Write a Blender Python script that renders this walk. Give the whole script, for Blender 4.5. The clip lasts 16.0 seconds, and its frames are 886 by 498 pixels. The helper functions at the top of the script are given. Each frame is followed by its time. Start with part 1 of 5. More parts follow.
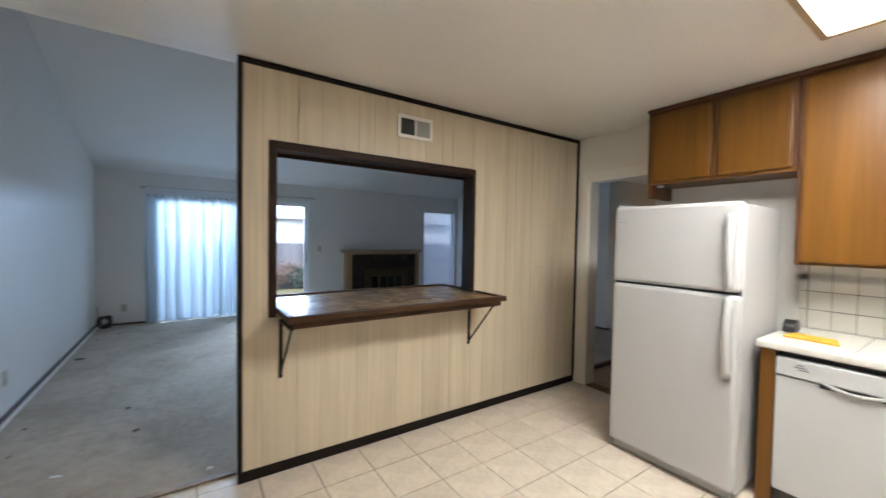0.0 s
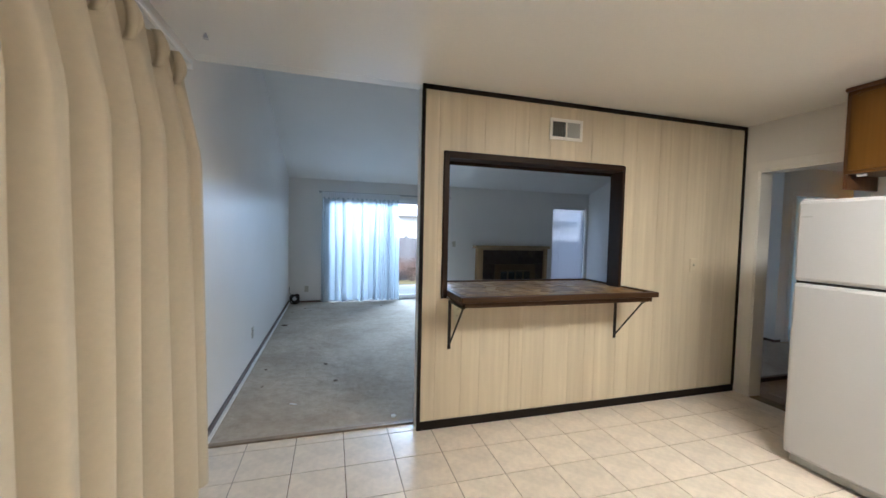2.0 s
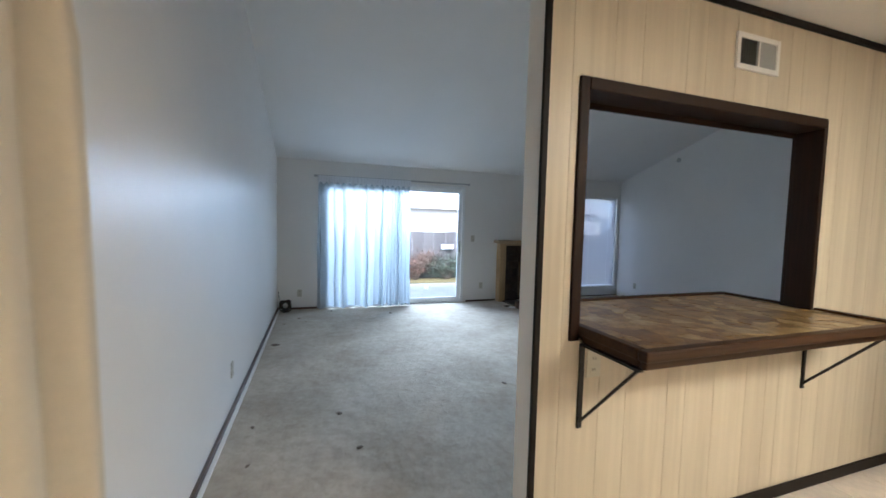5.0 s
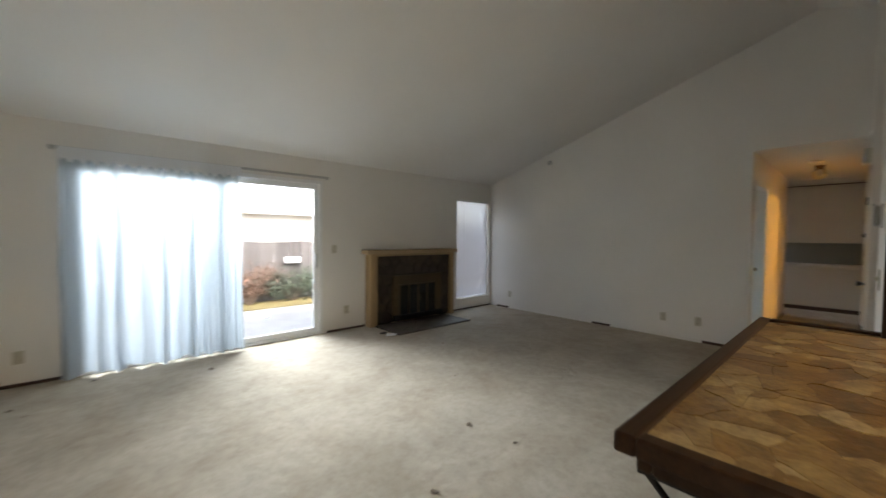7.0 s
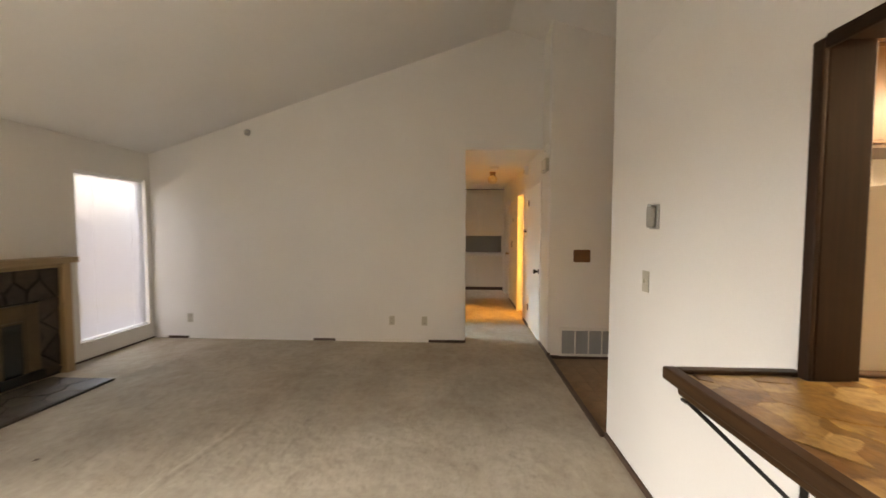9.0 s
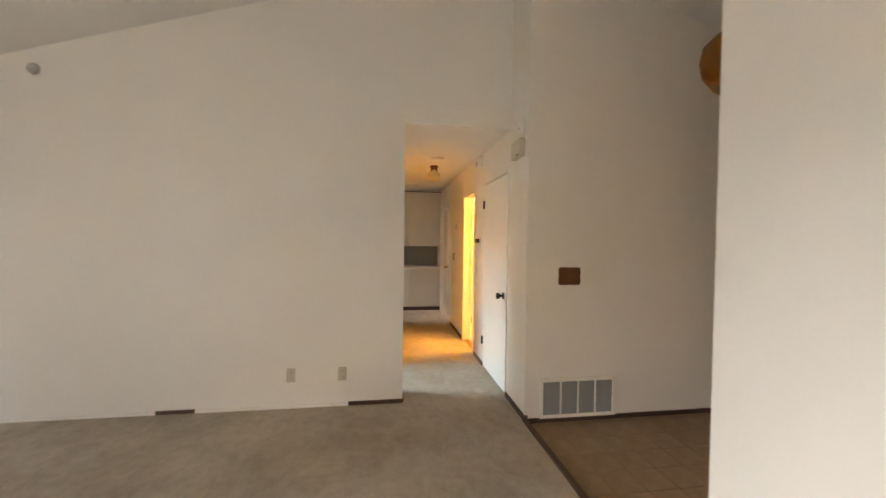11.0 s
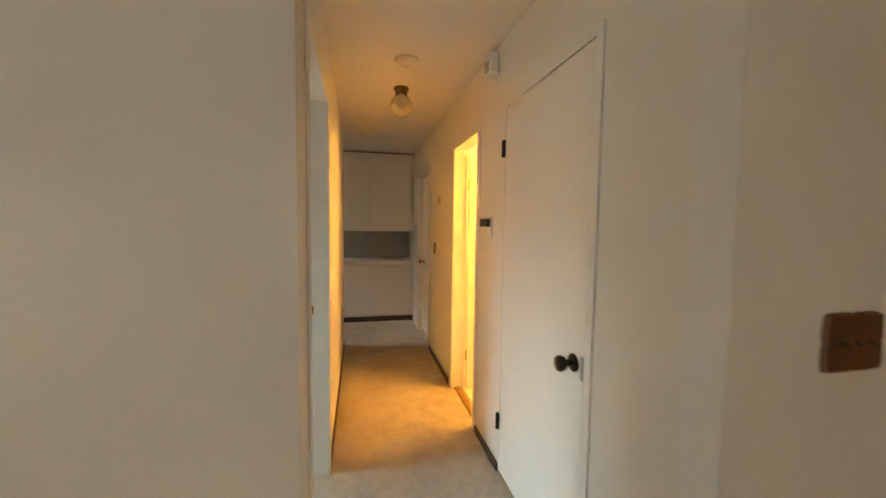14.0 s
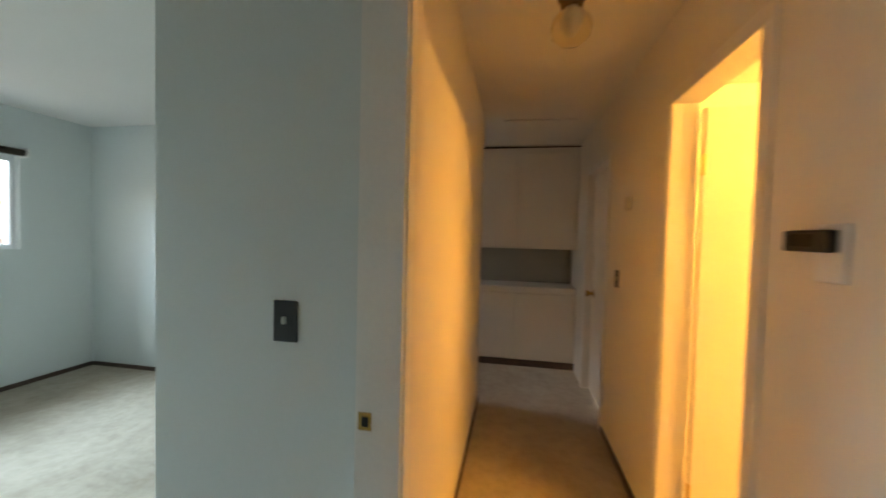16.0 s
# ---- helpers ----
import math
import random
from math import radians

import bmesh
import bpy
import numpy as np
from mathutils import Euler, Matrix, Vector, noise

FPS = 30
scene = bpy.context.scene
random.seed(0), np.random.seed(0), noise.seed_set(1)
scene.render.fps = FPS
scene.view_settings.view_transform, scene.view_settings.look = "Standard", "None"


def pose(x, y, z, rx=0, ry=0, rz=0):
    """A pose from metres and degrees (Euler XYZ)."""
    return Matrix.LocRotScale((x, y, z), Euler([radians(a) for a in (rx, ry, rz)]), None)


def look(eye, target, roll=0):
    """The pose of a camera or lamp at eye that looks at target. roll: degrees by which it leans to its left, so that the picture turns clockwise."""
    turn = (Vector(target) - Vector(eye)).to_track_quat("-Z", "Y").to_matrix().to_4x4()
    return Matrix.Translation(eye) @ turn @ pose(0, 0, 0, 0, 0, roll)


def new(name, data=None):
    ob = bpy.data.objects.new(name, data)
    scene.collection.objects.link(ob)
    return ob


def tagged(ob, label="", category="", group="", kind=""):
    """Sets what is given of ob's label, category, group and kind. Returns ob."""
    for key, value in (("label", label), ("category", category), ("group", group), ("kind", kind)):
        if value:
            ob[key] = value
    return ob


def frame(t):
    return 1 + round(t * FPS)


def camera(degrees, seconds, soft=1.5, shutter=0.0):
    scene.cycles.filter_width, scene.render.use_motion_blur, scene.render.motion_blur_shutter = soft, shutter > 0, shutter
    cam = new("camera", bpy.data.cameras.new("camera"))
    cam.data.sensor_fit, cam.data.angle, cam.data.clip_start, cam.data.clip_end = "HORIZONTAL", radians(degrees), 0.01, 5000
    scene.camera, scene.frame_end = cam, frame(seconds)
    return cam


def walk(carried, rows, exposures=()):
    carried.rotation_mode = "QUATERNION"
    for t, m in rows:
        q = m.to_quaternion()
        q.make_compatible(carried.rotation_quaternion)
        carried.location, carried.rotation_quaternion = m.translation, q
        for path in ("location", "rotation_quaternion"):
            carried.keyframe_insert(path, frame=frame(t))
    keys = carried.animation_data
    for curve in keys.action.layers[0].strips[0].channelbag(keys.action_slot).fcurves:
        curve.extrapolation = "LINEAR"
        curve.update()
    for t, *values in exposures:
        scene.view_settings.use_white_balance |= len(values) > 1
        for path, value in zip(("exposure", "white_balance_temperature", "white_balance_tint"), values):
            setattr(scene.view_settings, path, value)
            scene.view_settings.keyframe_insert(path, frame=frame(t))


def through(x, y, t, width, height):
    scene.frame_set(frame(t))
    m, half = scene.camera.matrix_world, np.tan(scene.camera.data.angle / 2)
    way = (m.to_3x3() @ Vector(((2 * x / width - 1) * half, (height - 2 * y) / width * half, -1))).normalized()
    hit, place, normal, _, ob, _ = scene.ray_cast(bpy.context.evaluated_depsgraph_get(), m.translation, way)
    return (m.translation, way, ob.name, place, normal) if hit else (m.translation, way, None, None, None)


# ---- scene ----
cam = camera(99.2, 16.0, shutter=0.5)
PATH = [
    (0, (0.015, -0.049, 1.442), (1.134, 1.607, 1.381), 1.0),
    (0.5, (-0.12, -0.089, 1.436), (0.775, 1.698, 1.371), 1.1),
    (1, (-0.232, -0.142, 1.433), (0.522, 1.709, 1.355), 1.1),
    (1.5, (-0.304, -0.189, 1.426), (0.345, 1.701, 1.341), 1.1),
    (2, (-0.339, -0.208, 1.42), (0.223, 1.709, 1.332), 1.3),
    (2.5, (-0.368, -0.208, 1.421), (0.114, 1.731, 1.329), 1.5),
    (3, (-0.383, -0.132, 1.418), (0.006, 1.827, 1.315), 1.5),
    (3.5, (-0.376, 0.129, 1.416), (-0.087, 2.105, 1.305), 1.6),
    (4, (-0.422, 0.399, 1.419), (-0.126, 2.373, 1.297), 2.2),
    (4.5, (-0.531, 0.751, 1.427), (-0.059, 2.69, 1.297), 2.0),
    (4.7, (-0.565, 0.891, 1.417), (-0.018, 2.81, 1.289), 1.7),
    (6.8, (-0.311, 2.438, 1.376), (0.909, 4.021, 1.301), 0.7),
    (7, (-0.259, 2.575, 1.371), (1.084, 4.055, 1.303), 0.5),
    (7.5, (-0.073, 2.895, 1.4), (1.585, 4.009, 1.315), -1.2),
    (8, (0.235, 3.138, 1.41), (2.074, 3.92, 1.331), -0.4),
    (8.5, (0.525, 3.329, 1.398), (2.482, 3.732, 1.321), 0.5),
    (9, (0.823, 3.492, 1.424), (2.818, 3.594, 1.327), 0.2),
    (9.5, (1.213, 3.507, 1.413), (3.211, 3.507, 1.33), 0.6),
    (9.7, (1.342, 3.497, 1.398), (3.34, 3.465, 1.326), 0.7),
    (11.8, (2.841, 3.661, 1.423), (4.796, 3.246, 1.349), 0.4),
    (12, (2.967, 3.642, 1.421), (4.92, 3.217, 1.33), 0.2),
    (12.5, (3.33, 3.542, 1.426), (5.28, 3.115, 1.303), 0.3),
    (13, (3.699, 3.481, 1.419), (5.632, 2.981, 1.292), 0.1),
    (13.5, (4.085, 3.406, 1.405), (6.013, 2.886, 1.276), -0.2),
    (14, (4.468, 3.294, 1.411), (6.415, 2.856, 1.281), 0.8),
    (14.2, (4.591, 3.275, 1.392), (6.54, 2.846, 1.274), 1.0),
    (14.5, (4.832, 3.26, 1.413), (6.78, 2.822, 1.301), 0.8),
    (15, (5.134, 3.215, 1.42), (7.103, 2.878, 1.326), 0.6),
    (15.2, (5.264, 3.179, 1.42), (7.25, 2.95, 1.341), 0.9),
    (15.5, (5.426, 3.148, 1.426), (7.424, 3.119, 1.354), 1.2),
    (15.6, (5.476, 3.153, 1.417), (7.475, 3.187, 1.349), 1.5),
    (16, (5.69, 3.189, 1.415), (7.655, 3.556, 1.348), 1.4),
]
EXPOSURES = ((0.0, 2.58, 5000, 8), (0.5, 2.7, 4950, 8), (1.0, 2.75, 5000, 8), (2.0, 2.7, 5050, 8), (4.7, 2.85, 5150, 9), (6.8, 3.0, 6500, 10), (7.5, 3.15, 7900, 15), (8.2, 3.6, 9700, 20), (8.7, 3.95, 9000, 20), (9.5, 4.0, 8100, 18), (12.0, 4.58, 7900, 17), (13.5, 4.15, 8100, 15), (14.2, 3.82, 8900, 14), (14.8, 3.6, 9600, 14), (15.5, 3.42, 9300, 15), (16.0, 3.25, 7900, 15))
walk(cam, [(t, look(eye, target, roll)) for t, eye, target, roll in PATH], EXPOSURES)


# ---------------------------------------------------------------- light
world = bpy.data.worlds.new("overcast_sky")
scene.world = world
world.use_nodes = True
wn, wl = world.node_tree.nodes, world.node_tree.links
sky = wn.new("ShaderNodeTexSky")
sky.sky_type = "NISHITA"
sky.sun_disc = False
sky.sun_elevation = radians(42)
sky.sun_rotation = radians(200)
sky.air_density, sky.dust_density, sky.ozone_density = 1.0, 4.0, 1.0
pale = wn.new("ShaderNodeHueSaturation")
pale.inputs["Saturation"].default_value = 0.55
wl.new(sky.outputs[0], pale.inputs["Color"])
wl.new(pale.outputs[0], wn["Background"].inputs["Color"])
wn["Background"].inputs["Strength"].default_value = 0.15
sun = new("sun", bpy.data.lights.new("sun", "SUN"))
sun.data.energy, sun.data.angle, sun.data.color = 0.8, radians(14), (1.0, 0.96, 0.9)
sun.matrix_world = look((6, -14, 22), (1, 6, 0))



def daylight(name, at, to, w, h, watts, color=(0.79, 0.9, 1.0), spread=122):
    """An added area lamp, outside and above an opening, standing in for the sky's light."""
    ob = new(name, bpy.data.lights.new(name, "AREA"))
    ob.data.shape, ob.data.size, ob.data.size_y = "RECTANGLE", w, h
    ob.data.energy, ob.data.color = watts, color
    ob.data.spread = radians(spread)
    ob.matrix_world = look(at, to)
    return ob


# added lamps out of view: the sky alone leaves the rooms too dark
daylight("fill_at_patio_door", (1.4, 9.55, 2.58), (0.05, 4.0, 1.1), 2.6, 1.1, 54, spread=110)
daylight("fill_at_bedroom", (7.05, 8.4, 2.5), (6.75, 4.4, 0.95), 2.2, 0.9, 24, (0.47, 0.73, 1.0), spread=104)
daylight("fill_at_passage", (9.4, 6.6, 2.6), (9.4, 3.0, 0.0), 0.6, 0.4, 1.9, (0.85, 0.9, 1.0))

# ---------------------------------------------------------------- materials


def mat(name, color, rough=0.6, var=0.12, scale=6.0, fine=60.0, bump=0.15, metal=0.0, spread=0.0, stretch=(1, 1, 1), dark=None, dist=0.004, spec=0.5):
    """A painted, wooden or mineral surface: two sizes of mottling, relief and, with spread, a shade of its own for each object."""
    m = bpy.data.materials.new(name)
    m.use_nodes = True
    n, l = m.node_tree.nodes, m.node_tree.links
    b = n["Principled BSDF"]
    b.inputs["Roughness"].default_value = rough
    b.inputs["Metallic"].default_value = metal
    b.inputs["Specular IOR Level"].default_value = spec
    co = n.new("ShaderNodeTexCoord")
    mp = n.new("ShaderNodeMapping")
    mp.inputs["Scale"].default_value = stretch
    l.new(co.outputs["Object"], mp.inputs["Vector"])
    big, small = n.new("ShaderNodeTexNoise"), n.new("ShaderNodeTexNoise")
    for t, s, d in ((big, scale, 4), (small, fine, 3)):
        t.inputs["Scale"].default_value, t.inputs["Detail"].default_value = s, d
        l.new(mp.outputs[0], t.inputs["Vector"])
    mixed = n.new("ShaderNodeMix")
    mixed.data_type = "FLOAT"
    mixed.inputs[0].default_value = 0.35
    l.new(big.outputs["Fac"], mixed.inputs[2]), l.new(small.outputs["Fac"], mixed.inputs[3])
    ramp = n.new("ShaderNodeValToRGB")
    lo = dark or tuple(c * (1 - var) for c in color)
    hi = tuple(min(1, c * (1 + var * 0.6)) for c in color)
    ramp.color_ramp.elements[0].position, ramp.color_ramp.elements[0].color = 0.32, (*lo, 1)
    ramp.color_ramp.elements[1].position, ramp.color_ramp.elements[1].color = 0.66, (*hi, 1)
    l.new(mixed.outputs[0], ramp.inputs[0])
    out = ramp.outputs[0]
    if spread:
        info, hsv, rng = n.new("ShaderNodeObjectInfo"), n.new("ShaderNodeHueSaturation"), n.new("ShaderNodeMapRange")
        rng.inputs[3].default_value, rng.inputs[4].default_value = 1 - spread, 1 + spread
        l.new(info.outputs["Random"], rng.inputs[0]), l.new(rng.outputs[0], hsv.inputs["Value"]), l.new(out, hsv.inputs["Color"])
        out = hsv.outputs[0]
    l.new(out, b.inputs["Base Color"])
    if bump:
        bp = n.new("ShaderNodeBump")
        bp.inputs["Strength"].default_value, bp.inputs["Distance"].default_value = bump, dist
        l.new(mixed.outputs[0], bp.inputs["Height"]), l.new(bp.outputs[0], b.inputs["Normal"])
    return m


def wood(name, light, dark, rough, along="z", scale=1.0, spread=0.0, coat=0.0, spec=0.5):
    """Boards with streaks that run along one axis."""
    st = {"x": (0.6, 14, 14), "y": (14, 0.6, 14), "z": (14, 14, 0.6)}[along]
    m = mat(name, light, rough, scale=2.2 * scale, fine=9 * scale, bump=0.2, stretch=st, dark=dark, spread=spread, dist=0.0015, spec=spec)
    m.node_tree.nodes["Principled BSDF"].inputs["Coat Weight"].default_value = coat
    m.node_tree.nodes["Principled BSDF"].inputs["Coat Roughness"].default_value = 0.2
    return m


def glow(name, color, strength):
    m = bpy.data.materials.new(name)
    m.use_nodes = True
    b = m.node_tree.nodes["Principled BSDF"]
    b.inputs["Base Color"].default_value = (*color, 1)
    b.inputs["Emission Color"].default_value, b.inputs["Emission Strength"].default_value = (*color, 1), strength
    return m


def clear(name, tint=(1, 1, 1), rough=0.0):
    m = bpy.data.materials.new(name)
    m.use_nodes = True
    b = m.node_tree.nodes["Principled BSDF"]
    b.inputs["Base Color"].default_value = (*tint, 1)
    b.inputs["Roughness"].default_value, b.inputs["Transmission Weight"].default_value, b.inputs["IOR"].default_value = rough, 1.0, 1.45
    return m


def pane_glass(name):
    """Thin window glass: lets light straight through, with a faint sheen."""
    m = bpy.data.materials.new(name)
    m.use_nodes = True
    n, l = m.node_tree.nodes, m.node_tree.links
    tr, gl, mx, lw = n.new("ShaderNodeBsdfTransparent"), n.new("ShaderNodeBsdfGlossy"), n.new("ShaderNodeMixShader"), n.new("ShaderNodeLayerWeight")
    steep, sheen = n.new("ShaderNodeMath"), n.new("ShaderNodeMath")
    steep.operation, sheen.operation = "POWER", "MULTIPLY_ADD"
    steep.inputs[1].default_value, sheen.inputs[1].default_value, sheen.inputs[2].default_value = 5.0, 0.7, 0.03
    l.new(lw.outputs["Facing"], steep.inputs[0]), l.new(steep.outputs[0], sheen.inputs[0])
    gl.inputs["Roughness"].default_value = 0.02
    l.new(sheen.outputs[0], mx.inputs[0]), l.new(tr.outputs[0], mx.inputs[1]), l.new(gl.outputs[0], mx.inputs[2])
    l.new(mx.outputs[0], n["Material Output"].inputs[0])
    return m


def cloth(name, color, through=0.5, open_weave=0.0):
    """Curtain fabric: scatters light on both sides and lets a part of it pass between the threads."""
    m = bpy.data.materials.new(name)
    m.use_nodes = True
    n, l = m.node_tree.nodes, m.node_tree.links
    di, tl, tp = n.new("ShaderNodeBsdfDiffuse"), n.new("ShaderNodeBsdfTranslucent"), n.new("ShaderNodeBsdfTransparent")
    a, b = n.new("ShaderNodeMixShader"), n.new("ShaderNodeMixShader")
    co, tx, rp = n.new("ShaderNodeTexCoord"), n.new("ShaderNodeTexNoise"), n.new("ShaderNodeValToRGB")
    tx.inputs["Scale"].default_value, tx.inputs["Detail"].default_value = 40, 4
    rp.color_ramp.elements[0].color = (*[c * 0.9 for c in color], 1)
    rp.color_ramp.elements[1].color = (*color, 1)
    l.new(co.outputs["Object"], tx.inputs["Vector"]), l.new(tx.outputs["Fac"], rp.inputs[0])
    for s in (di, tl):
        l.new(rp.outputs[0], s.inputs["Color"])
    a.inputs[0].default_value, b.inputs[0].default_value = through, open_weave
    l.new(di.outputs[0], a.inputs[1]), l.new(tl.outputs[0], a.inputs[2])
    l.new(a.outputs[0], b.inputs[1]), l.new(tp.outputs[0], b.inputs[2])
    l.new(b.outputs[0], n["Material Output"].inputs[0])
    return m


WHITE = mat("white_wall_paint", (0.78, 0.76, 0.72), 0.36, 0.035, 1.3, 120, 0.1, dist=0.002, spec=0.5)
CEIL = mat("ceiling_paint", (0.78, 0.765, 0.73), 0.7, 0.04, 1.1, 160, 0.25, dist=0.003)
KCEIL = mat("kitchen_ceiling_gloss_paint", (0.8, 0.78, 0.73), 0.26, 0.03, 0.9, 50, 0.08, dist=0.002)
HALLW = mat("hall_wall_paint", (0.78, 0.75, 0.68), 0.45, 0.04, 1.5, 120, 0.12, dist=0.002)
MINT = mat("pale_mint_wall_paint", (0.67, 0.715, 0.69), 0.5, 0.03, 1.4, 120, 0.12, dist=0.002)
TRIMW = mat("white_trim_paint", (0.8, 0.78, 0.73), 0.35, 0.05, 5, 90, 0.1, dist=0.001)
DOORW = mat("cream_door_paint", (0.78, 0.75, 0.68), 0.4, 0.04, 2.5, 70, 0.08, dist=0.001)
VINYL = mat("white_vinyl", (0.82, 0.83, 0.83), 0.35, 0.03, 4, 60, 0.03)
PLATE = mat("almond_plastic", (0.5, 0.47, 0.38), 0.4, 0.05, 20, 90, 0.03)
PLATEW = mat("ivory_plastic", (0.58, 0.55, 0.43), 0.4, 0.05, 20, 90, 0.03)
BLACKP = mat("black_plastic", (0.012, 0.011, 0.01), 0.35, 0.2, 20, 90, 0.05)
TRIMD = mat("black_brown_trim", (0.011, 0.008, 0.006), 0.55, 0.3, 8, 60, 0.1, spec=0.2)
BROWNB = wood("brown_baseboard_wood", (0.09, 0.05, 0.03), (0.04, 0.022, 0.014), 0.5, "x")
PANEL = wood("pale_wood_panelling", (0.62, 0.54, 0.395), (0.52, 0.44, 0.31), 0.42, "z", 0.3, spread=0.035)
GROOVE = wood("panelling_groove", (0.36, 0.29, 0.19), (0.24, 0.185, 0.115), 0.7, "z")
DARKW = wood("dark_walnut_frame", (0.029, 0.0125, 0.005), (0.014, 0.006, 0.0025), 0.5, "x", spec=0.2)
DARKV = wood("dark_walnut_upright", (0.029, 0.0125, 0.005), (0.014, 0.006, 0.0025), 0.5, "z", spec=0.2)
EDGEW = wood("bar_edge_walnut", (0.055, 0.026, 0.01), (0.022, 0.01, 0.004), 0.45, "x", spec=0.2)
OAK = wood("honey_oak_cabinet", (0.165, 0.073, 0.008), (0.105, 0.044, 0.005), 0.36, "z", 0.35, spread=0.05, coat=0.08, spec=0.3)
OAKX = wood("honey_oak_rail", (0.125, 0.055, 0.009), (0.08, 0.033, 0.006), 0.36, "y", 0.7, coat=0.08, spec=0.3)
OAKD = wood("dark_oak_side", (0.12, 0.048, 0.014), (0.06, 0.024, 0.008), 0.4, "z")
PINE = wood("pale_pine_mantel", (0.44, 0.3, 0.15), (0.3, 0.195, 0.095), 0.5, "z", 0.8)
PINEX = wood("pale_pine_shelf", (0.42, 0.31, 0.18), (0.28, 0.2, 0.11), 0.5, "x", 0.8)
FRIDGE = mat("white_pebbled_enamel", (0.53, 0.525, 0.53), 0.32, 0.02, 3, 260, 0.12, dist=0.001)
APPL = mat("appliance_white", (0.53, 0.535, 0.54), 0.3, 0.03, 4, 120, 0.04)
GASK = mat("dark_gasket", (0.03, 0.03, 0.032), 0.6, 0.2)
LAMIN = mat("white_counter_tile", (0.68, 0.66, 0.6), 0.22, 0.04, 7, 60, 0.05)
GROUTD = mat("dark_grout", (0.09, 0.085, 0.075), 0.8, 0.3, 20, 90, 0.2)
TILEW = mat("white_glazed_tile", (0.71, 0.68, 0.61), 0.2, 0.03, 7, 60, 0.04, spread=0.03)
FTILE = mat("beige_marbled_floor_tile", (0.74, 0.65, 0.54), 0.3, 0.15, 6.5, 26, 0.08, spread=0.04, dist=0.001)
FGROUT = mat("tan_floor_grout", (0.2, 0.14, 0.085), 0.85, 0.35, 9, 70, 0.3)
TERRA = mat("terracotta_entry_tile", (0.31, 0.21, 0.13), 0.6, 0.2, 8, 40, 0.15, spread=0.06, spec=0.25)
TGROUT = mat("entry_grout", (0.13, 0.08, 0.05), 0.85, 0.3, 9, 70, 0.3)
STONE = mat("flagstone_amber", (0.48, 0.395, 0.24), 0.36, 0.3, 17, 70, 0.6, dark=(0.19, 0.12, 0.05), dist=0.005)
sn, sl_ = STONE.node_tree.nodes, STONE.node_tree.links
hue, info, tone = sn.new("ShaderNodeMix"), sn.new("ShaderNodeObjectInfo"), sn.new("ShaderNodeValToRGB")
hue.data_type, hue.blend_type = "RGBA", "MULTIPLY"
hue.inputs[0].default_value = 1.0
tone.color_ramp.elements[0].color, tone.color_ramp.elements[1].color = (0.3, 0.18, 0.055, 1), (1.0, 0.93, 0.74, 1)
for at_, col in ((0.18, (0.38, 0.24, 0.08, 1)), (0.3, (0.52, 0.36, 0.14, 1)), (0.6, (0.58, 0.43, 0.2, 1)), (0.74, (0.8, 0.68, 0.43, 1))):
    tone.color_ramp.elements.new(at_).color = col
sn["Principled BSDF"].inputs["Coat Weight"].default_value, sn["Principled BSDF"].inputs["Coat Roughness"].default_value = 0.45, 0.2
sl_.new(info.outputs["Random"], tone.inputs[0])
sl_.new(sn["Principled BSDF"].inputs["Base Color"].links[0].from_socket, hue.inputs[6]), sl_.new(tone.outputs[0], hue.inputs[7])
sl_.new(hue.outputs[2], sn["Principled BSDF"].inputs["Base Color"])
SEAM = mat("bar_resin_seam", (0.2, 0.12, 0.05), 0.3, 0.3, 12, 60, 0.1)
ROCK = mat("dark_fireplace_stone", (0.04, 0.026, 0.016), 0.7, 0.5, 9, 34, 0.6, spread=0.35, dist=0.015)
SLATE = mat("worn_brown_slate", (0.085, 0.068, 0.052), 0.6, 0.35, 9, 50, 0.3, spread=0.12)
MORTAR = mat("black_brown_mortar", (0.022, 0.015, 0.009), 0.9, 0.3, 20, 80, 0.5)
BRASS = mat("antique_brass_frame", (0.1, 0.068, 0.032), 0.45, 0.2, 10, 60, 0.08, metal=0.5)
FIREBLACK = mat("firebox_black", (0.008, 0.008, 0.007), 0.9, 0.3, 9, 40, 0.3)
SMOKEG = mat("smoked_glass", (0.012, 0.012, 0.011), 0.08, 0.1, 4, 40, 0.0)
BRONZE = mat("oil_rubbed_bronze", (0.045, 0.034, 0.024), 0.35, 0.25, 20, 80, 0.05, metal=0.8)
GOLD = mat("worn_brass", (0.45, 0.29, 0.09), 0.32, 0.15, 20, 80, 0.05, metal=1.0)
METAL = mat("painted_grey_metal", (0.42, 0.42, 0.41), 0.45, 0.06, 14, 90, 0.03)
VENTG = mat("return_grille_slat", (0.33, 0.34, 0.34), 0.5, 0.1, 14, 90, 0.03)
# near-black for plates that carry the shade inside openings
HOLESHADE = mat("opening_shade_black", (0.02, 0.02, 0.02), 0.9, 0.2)
IRON = mat("black_iron", (0.014, 0.012, 0.011), 0.45, 0.25, 30, 90, 0.1, metal=0.4)
COPPER = mat("brown_switch_plate_wood", (0.16, 0.062, 0.02), 0.35, 0.3, 18, 70, 0.15)
RUGGED = mat("front_door_mahogany", (0.028, 0.011, 0.007), 0.35, 0.4, 6, 30, 0.1)
CURT = cloth("cream_curtain_cloth", (0.67, 0.585, 0.435), 0.05)
SHEER = cloth("white_sheer_voile", (0.5, 0.55, 0.585), 0.36, 0.06)
HEADING = cloth("white_curtain_heading", (0.82, 0.83, 0.84), 0.35)
BLIND = cloth("white_mini_blind", (0.62, 0.62, 0.65), 0.24, 0.1)
PANE = pane_glass("window_glass")
